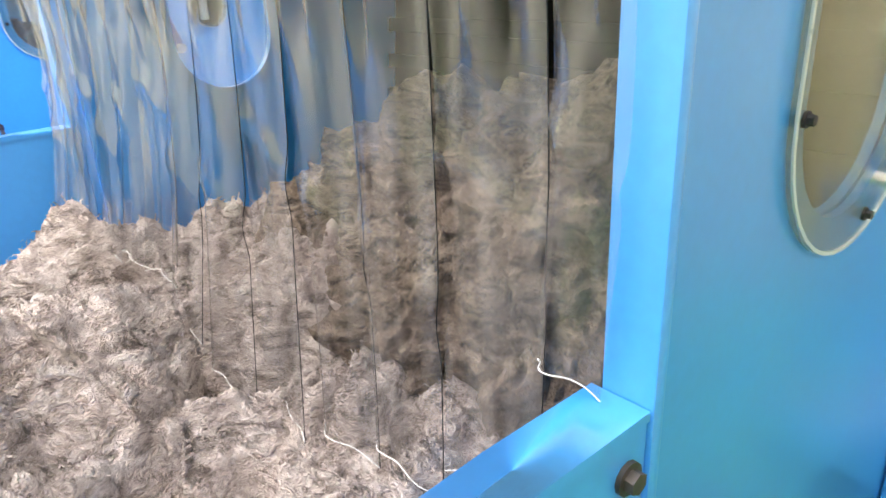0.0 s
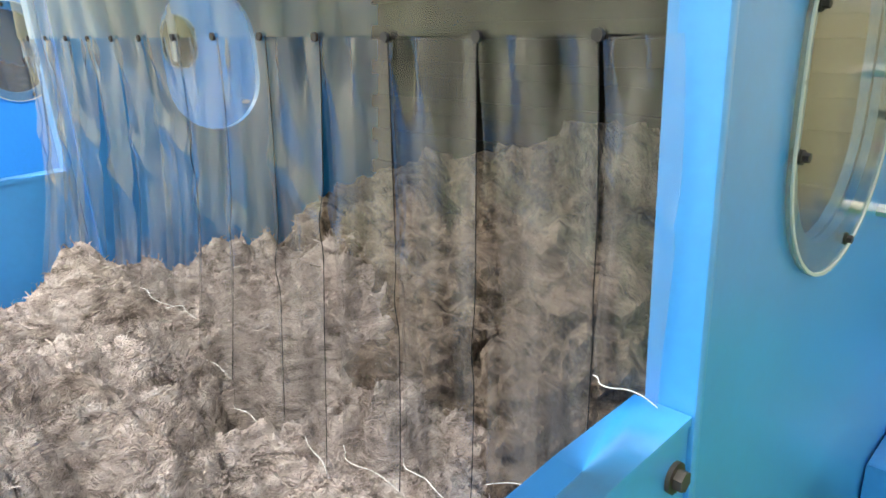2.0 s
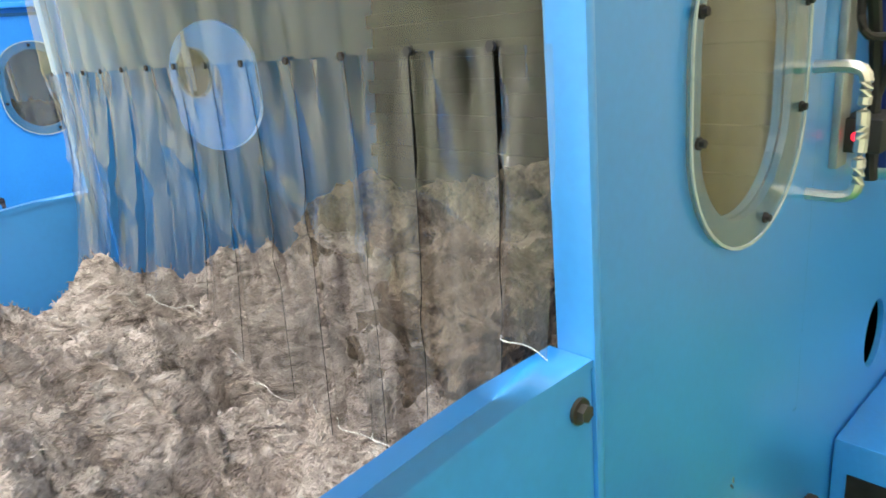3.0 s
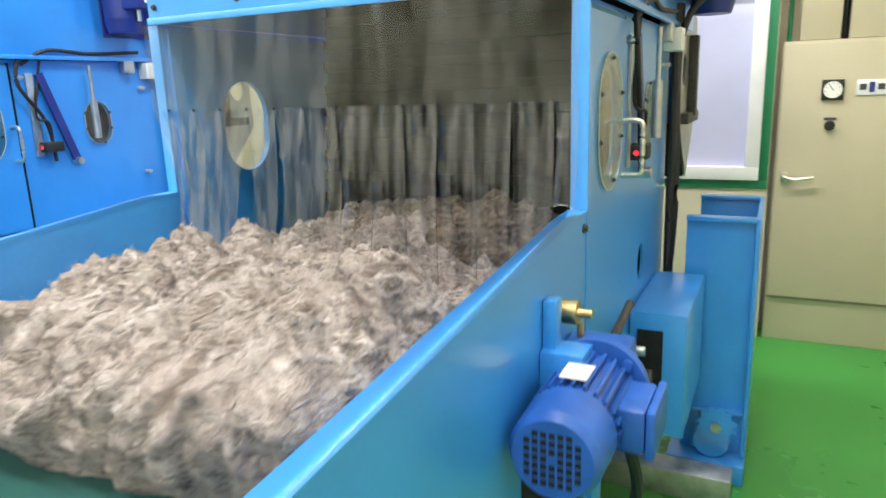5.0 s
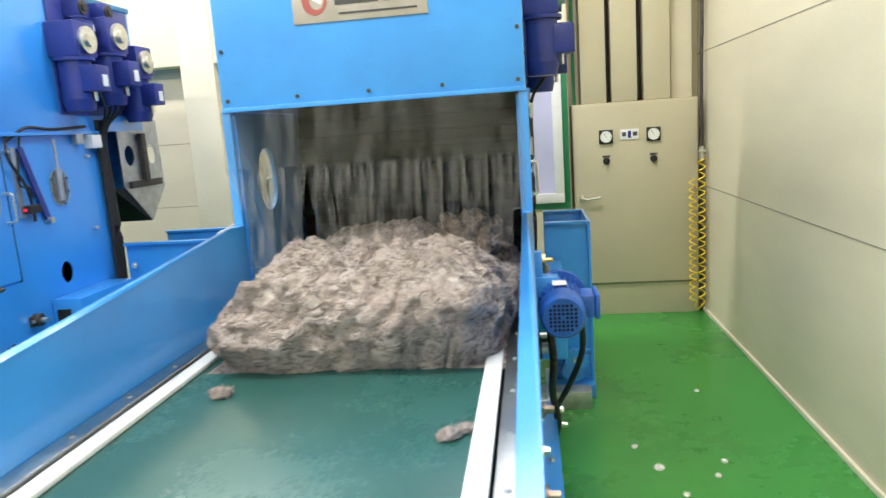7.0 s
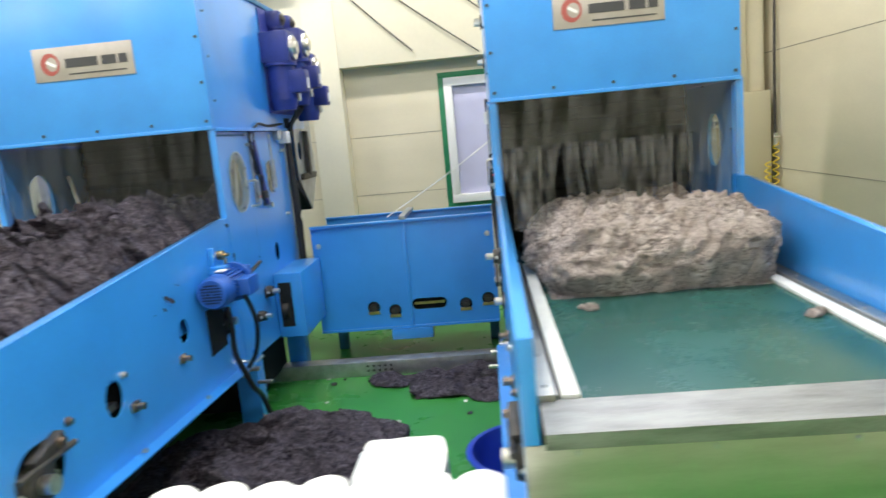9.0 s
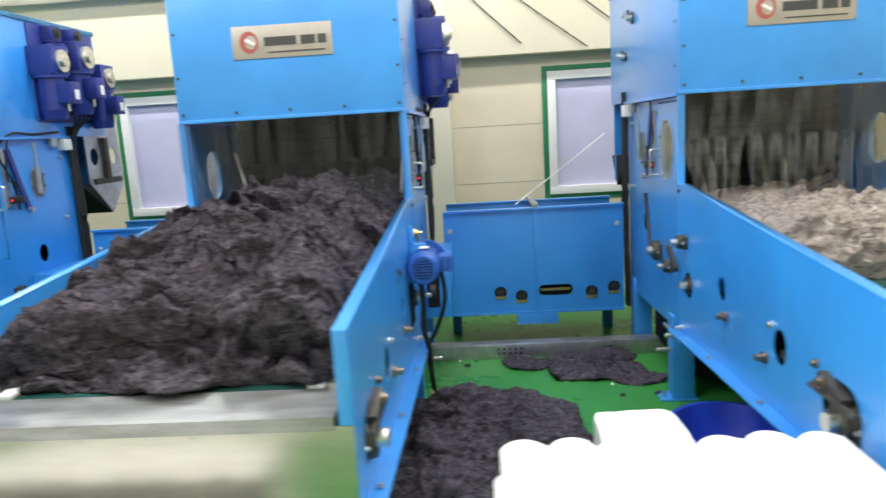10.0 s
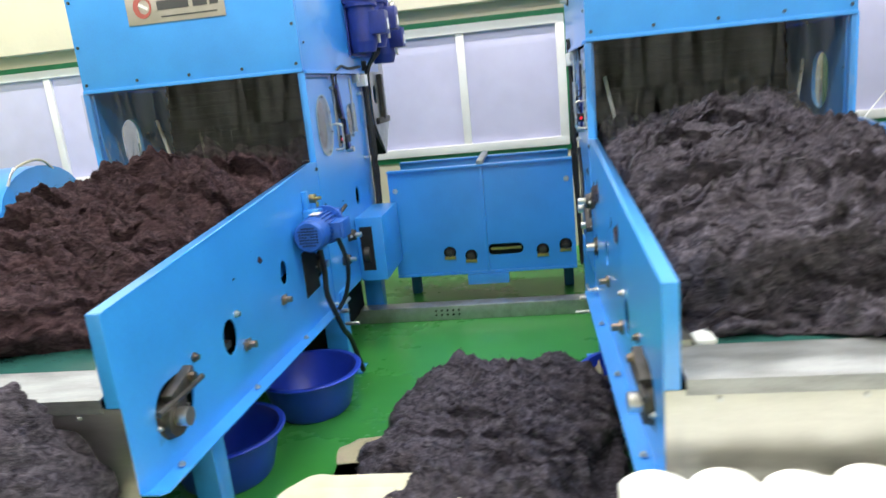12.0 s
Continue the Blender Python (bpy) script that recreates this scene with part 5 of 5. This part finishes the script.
for k, (x, y, r) in enumerate(((-0.32, -1.03, 0.032), (0.45, -1.34, 0.03), (0.49, -1.30, 0.024), (-0.36, -1.0, 0.018))):
    tuft("fibre_tuft", x, y, 1.006, r, PALE, 40 + k, "small pale fibre tuft lying on the belt")
rnd = random.Random(77)
for k in range(26):
    x, y = rnd.uniform(-2.1, -0.7), rnd.uniform(0.2, 1.15)
    tuft("fluff_scrap", x, y, 0.0, rnd.uniform(0.010, 0.022), CHARCOAL if k % 4 else SACK, 60 + k, "small scrap of fluff on the floor")
for k, (x, y) in enumerate(((1.19, 0.62), (1.28, 0.38), (1.62, 0.45), (1.55, 0.30), (1.36, 0.12), (1.7, 1.4), (1.3, -0.5), (1.9, -0.4))):
    tuft("fluff_scrap", x, y, 0.0, 0.016 if k != 1 else 0.024, SACK, 90 + k, "small pale scrap of fluff on the floor")

# ---------------------------------------------------------------- sacks, sheets, basins


def padded_stack(x0, x1, y0, y1, z1, n, label):
    """A stack of soft white padding sheets with scalloped ends."""
    st = empty("padding_stack", label, "padding", "white padding stacks")
    w = (x1 - x0) / n
    layers = 7
    t = z1 / layers
    for layer in range(layers):
        dx, dy = 0.014 * math.sin(layer * 2.3), 0.016 * math.sin(layer * 1.7 + 1)
        far_edge, near_edge = [], []
        for k in range(n):
            for q in range(9):
                s = q / 9
                far_edge.append((x0 + w * (k + s) + dx, y1 - 0.055 + 0.055 * math.sin(math.pi * s) ** 0.7 + dy + 0.012 * math.sin(k * 2.7)))
                near_edge.append((x0 + w * (k + s) + dx, y0 + 0.05 - 0.05 * math.sin(math.pi * s) ** 0.7 + dy))
        far_edge.append((x1 + dx, y1 - 0.055 + dy))
        near_edge.append((x1 + dx, y0 + 0.05 + dy))
        bm = bmesh.new()
        sheet(bm, far_edge + near_edge[::-1], [], t - 0.006, lambda u, v, h, z=layer * t: (u, v, z + h))
        rim = [e for e in bm.edges if len(e.link_faces) == 2 and e.calc_face_angle(0) > 1.0 and abs(e.verts[0].co.z - e.verts[1].co.z) < 1e-5]
        bmesh.ops.bevel(bm, geom=rim, offset=0.02, segments=3, affect="EDGES", profile=0.5)
        part("padding_sheet", bm, SACK, st)
    return st


padded_stack(-1.82, -0.74, -3.05, -1.94, 0.81, 7, "stack of white padded rolls standing before the machines")
padded_stack(-3.76, -2.55, -3.05, -2.20, 0.775, 7, "low stack of white padded rolls before a machine")


def crumpled_sheet(name, cx, cy, w, d, z, mat, label, seed, lift=0.05, rz=0):
    bm = bmesh.new()
    n = 26
    g = [[bm.verts.new((w * (i / n - 0.5) * (1 + 0.08 * noise.noise(Vector((j * 0.3, seed, 0)))), d * (j / n - 0.5) * (1 + 0.08 * noise.noise(Vector((i * 0.3, seed, 4)))),
                        0.004 + lift * max(0, 0.35 + 1.3 * fractal((i * 0.16, j * 0.16, seed), 3)))) for i in range(n + 1)] for j in range(n + 1)]
    for j in range(n):
        for i in range(n):
            bm.faces.new((g[j][i], g[j][i + 1], g[j + 1][i + 1], g[j + 1][i]))
    bmesh.ops.solidify(bm, geom=bm.faces[:], thickness=0.003)
    return thing(name, bm, mat, label, "cloth", "floor sheets", at=pose(cx, cy, z, 0, 0, rz))


crumpled_sheet("cotton_sheet", -4.25, -1.30, 1.35, 1.25, 0.0, CLOTH, "cream cotton sheet crumpled under the fibre heap", 3, 0.10, 8)
crumpled_sheet("cotton_sheet", -3.68, -0.72, 0.35, 0.5, 0.0, CLOTH, "cream sheet corner beside the fibre heap", 7, 0.22, 20)
crumpled_sheet("cotton_sheet", -1.95, -0.02, 0.55, 0.25, 0.0, CLOTH, "cream sheet edge showing beside the fibre heap", 5, 0.12, 12)
crumpled_sheet("paper_sack", -1.88, 0.02, 0.2, 0.14, 0.10, SACK, "crumpled white paper scrap on the fibre heap", 11, 0.05, 30)


def open_sack(x0, x1, y0, y1, z1, mat, label, seed):
    """A square soft sack standing on the floor, its mouth open."""
    bm = bmesh.new()
    rings = []
    for k, (z, g) in enumerate(((0, 0.98), (z1 * 0.3, 1.03), (z1 * 0.65, 1.04), (z1, 1.0), (z1 - 0.005, 0.96), (z1 - 0.03, 0.90))):
        ring = []
        for a in range(40):
            t = 2 * math.pi * a / 40
            c, s = math.cos(t), math.sin(t)
            ux, uy = math.copysign(abs(c) ** 0.45, c), math.copysign(abs(s) ** 0.45, s)
            w = 1 + 0.04 * noise.noise(Vector((ux * 3, uy * 3, z * 5 + seed)))
            ring.append(bm.verts.new(((x0 + x1) / 2 + ux * (x1 - x0) / 2 * g * w, (y0 + y1) / 2 + uy * (y1 - y0) / 2 * g * w, z + (0.02 * noise.noise(Vector((ux * 4, uy * 4, seed))) if k in (3, 4) else 0))))
        rings.append(ring)
    for a, b in zip(rings, rings[1:]):
        for q in range(40):
            bm.faces.new((a[q], a[(q + 1) % 40], b[(q + 1) % 40], b[q]))
    bm.faces.new(rings[0]), bm.faces.new(rings[-1])
    return thing("open_sack", bm, mat, label, "sack", "open sacks")


open_sack(-1.36, -0.98, -1.45, -0.98, 0.46, SACK, "white open sack standing on the floor", 2)
open_sack(-4.98, -4.25, -2.40, -1.52, 0.33, CLOTH, "cream cotton sack slumped before the fibre heap", 4)
open_sack(-6.60, -5.20, -3.15, -2.18, 0.62, CLOTH, "cream sack holding a heap of dark fibre", 6)


def basin(x, y, r=0.29, h=0.25):
    bm = bmesh.new()
    prof = [(0.0, 0.0), (r * 0.70, 0.0), (r * 0.76, 0.02), (r * 0.97, h - 0.01), (r * 0.95, h - 0.01), (r * 0.73, 0.03), (r * 0.68, 0.015), (0.0, 0.015)]
    rings = [[bm.verts.new((max(rr, 1e-4) * math.cos(2 * math.pi * a / 44), max(rr, 1e-4) * math.sin(2 * math.pi * a / 44), z)) for a in range(44)] for rr, z in prof]
    for a, b in zip(rings, rings[1:]):
        for q in range(44):
            bm.faces.new((a[q], a[(q + 1) % 44], b[(q + 1) % 44], b[q]))
    bmesh.ops.remove_doubles(bm, verts=bm.verts[:], dist=0.0005)
    b = empty("plastic_basin", "round blue plastic basin on the floor under the feed table", "basin", "blue basins")
    b.matrix_world = pose(x, y, 0)
    part("bowl", bm, BASIN, b)
    bm = bmesh.new()
    prof = [(0.945, h - 0.010), (0.975, h - 0.022), (1.04, h - 0.020), (1.065, h - 0.006), (1.03, h + 0.002), (0.96, h)]
    rings = [[bm.verts.new((r * k * math.cos(2 * math.pi * a / 44), r * k * math.sin(2 * math.pi * a / 44), z)) for a in range(44)] for k, z in prof]
    for a, c in zip(rings, rings[1:] + rings[:1]):
        for q in range(44):
            bm.faces.new((a[q], a[(q + 1) % 44], c[(q + 1) % 44], c[q]))
    bmesh.ops.recalc_face_normals(bm, faces=bm.faces[:])
    part("rim", bm, BASIN, b)
    return b


for x, y in ((-5.30, -0.28), (-5.52, -0.98), (-0.62, -0.72), (-3.45, -0.45)):
    basin(x, y)

# ---------------------------------------------------------------- fibre tumbling behind the clear curtain


def clump(name, size, mat, seed, label):
    """A loose ball of fibre, rigid, that turns as it is stirred."""
    bm = bmesh.new()
    bmesh.ops.create_icosphere(bm, subdivisions=5, radius=1)
    for v in bm.verts:
        q = v.co.normalized()
        v.co = q * (1 + 0.34 * fractal(q * 1.7 + Vector((seed, 0, 0)), 5) + 0.16 * fractal(q * 5 + Vector((0, seed, 0)), 4) - 0.10 * abs(noise.noise(q * 11 + Vector((seed, seed, 0)))))
        v.co = Vector((v.co.x * size[0], v.co.y * size[1], v.co.z * size[2]))
    ob = new(name, done(bm, name, mat))
    return tagged(ob, label, "fibre clump", "tumbling fibre clumps")


CLUMPS = []
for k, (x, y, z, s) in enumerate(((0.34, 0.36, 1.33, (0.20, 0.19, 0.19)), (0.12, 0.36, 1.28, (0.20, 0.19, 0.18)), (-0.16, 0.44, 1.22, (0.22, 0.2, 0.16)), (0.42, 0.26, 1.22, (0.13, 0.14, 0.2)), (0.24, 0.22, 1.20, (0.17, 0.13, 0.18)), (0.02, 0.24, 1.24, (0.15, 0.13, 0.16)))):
    CLUMPS.append((clump("tumbling_fibre_clump", s, INNER_BROWN, 101 + k, "brown fibre clump, darkened for hopper shade, tumbling behind the clear curtain"), x, y, z, k))


def motions():
    """Clumps turn and sink slowly in the hopper and the near curtain's strips sway."""
    for ob, x, y, z, k in CLUMPS:
        rows = []
        for i in range(25):
            t = i * 0.5
            a = t * 55 + k * 70
            fall = 0.16 * step(2.4, 4.4, t) * (1 if k < 3 else 0.55)
            rows.append((t, pose(x + 0.02 * math.cos(radians(a)), y + 0.015 * math.sin(radians(a)), z - fall + 0.035 * math.sin(radians(a * 1.3)), -t * 40, 8 * math.sin(radians(a)), 5 * k)))
        walk(ob, rows)
    strips = [o for o in curtains[0].children if o.name.startswith("strip")]
    for k, ob in enumerate(strips):
        m0 = ob.matrix_basis.copy()
        walk(ob, [(i * 0.4, m0 @ pose(0, 0, 0, 2.2 * math.sin(i * 1.1 + k * 0.7), 0.8 * math.sin(i * 0.8 + k), 1.5 * math.sin(i * 0.9 + k * 1.3))) for i in range(31)])


motions()
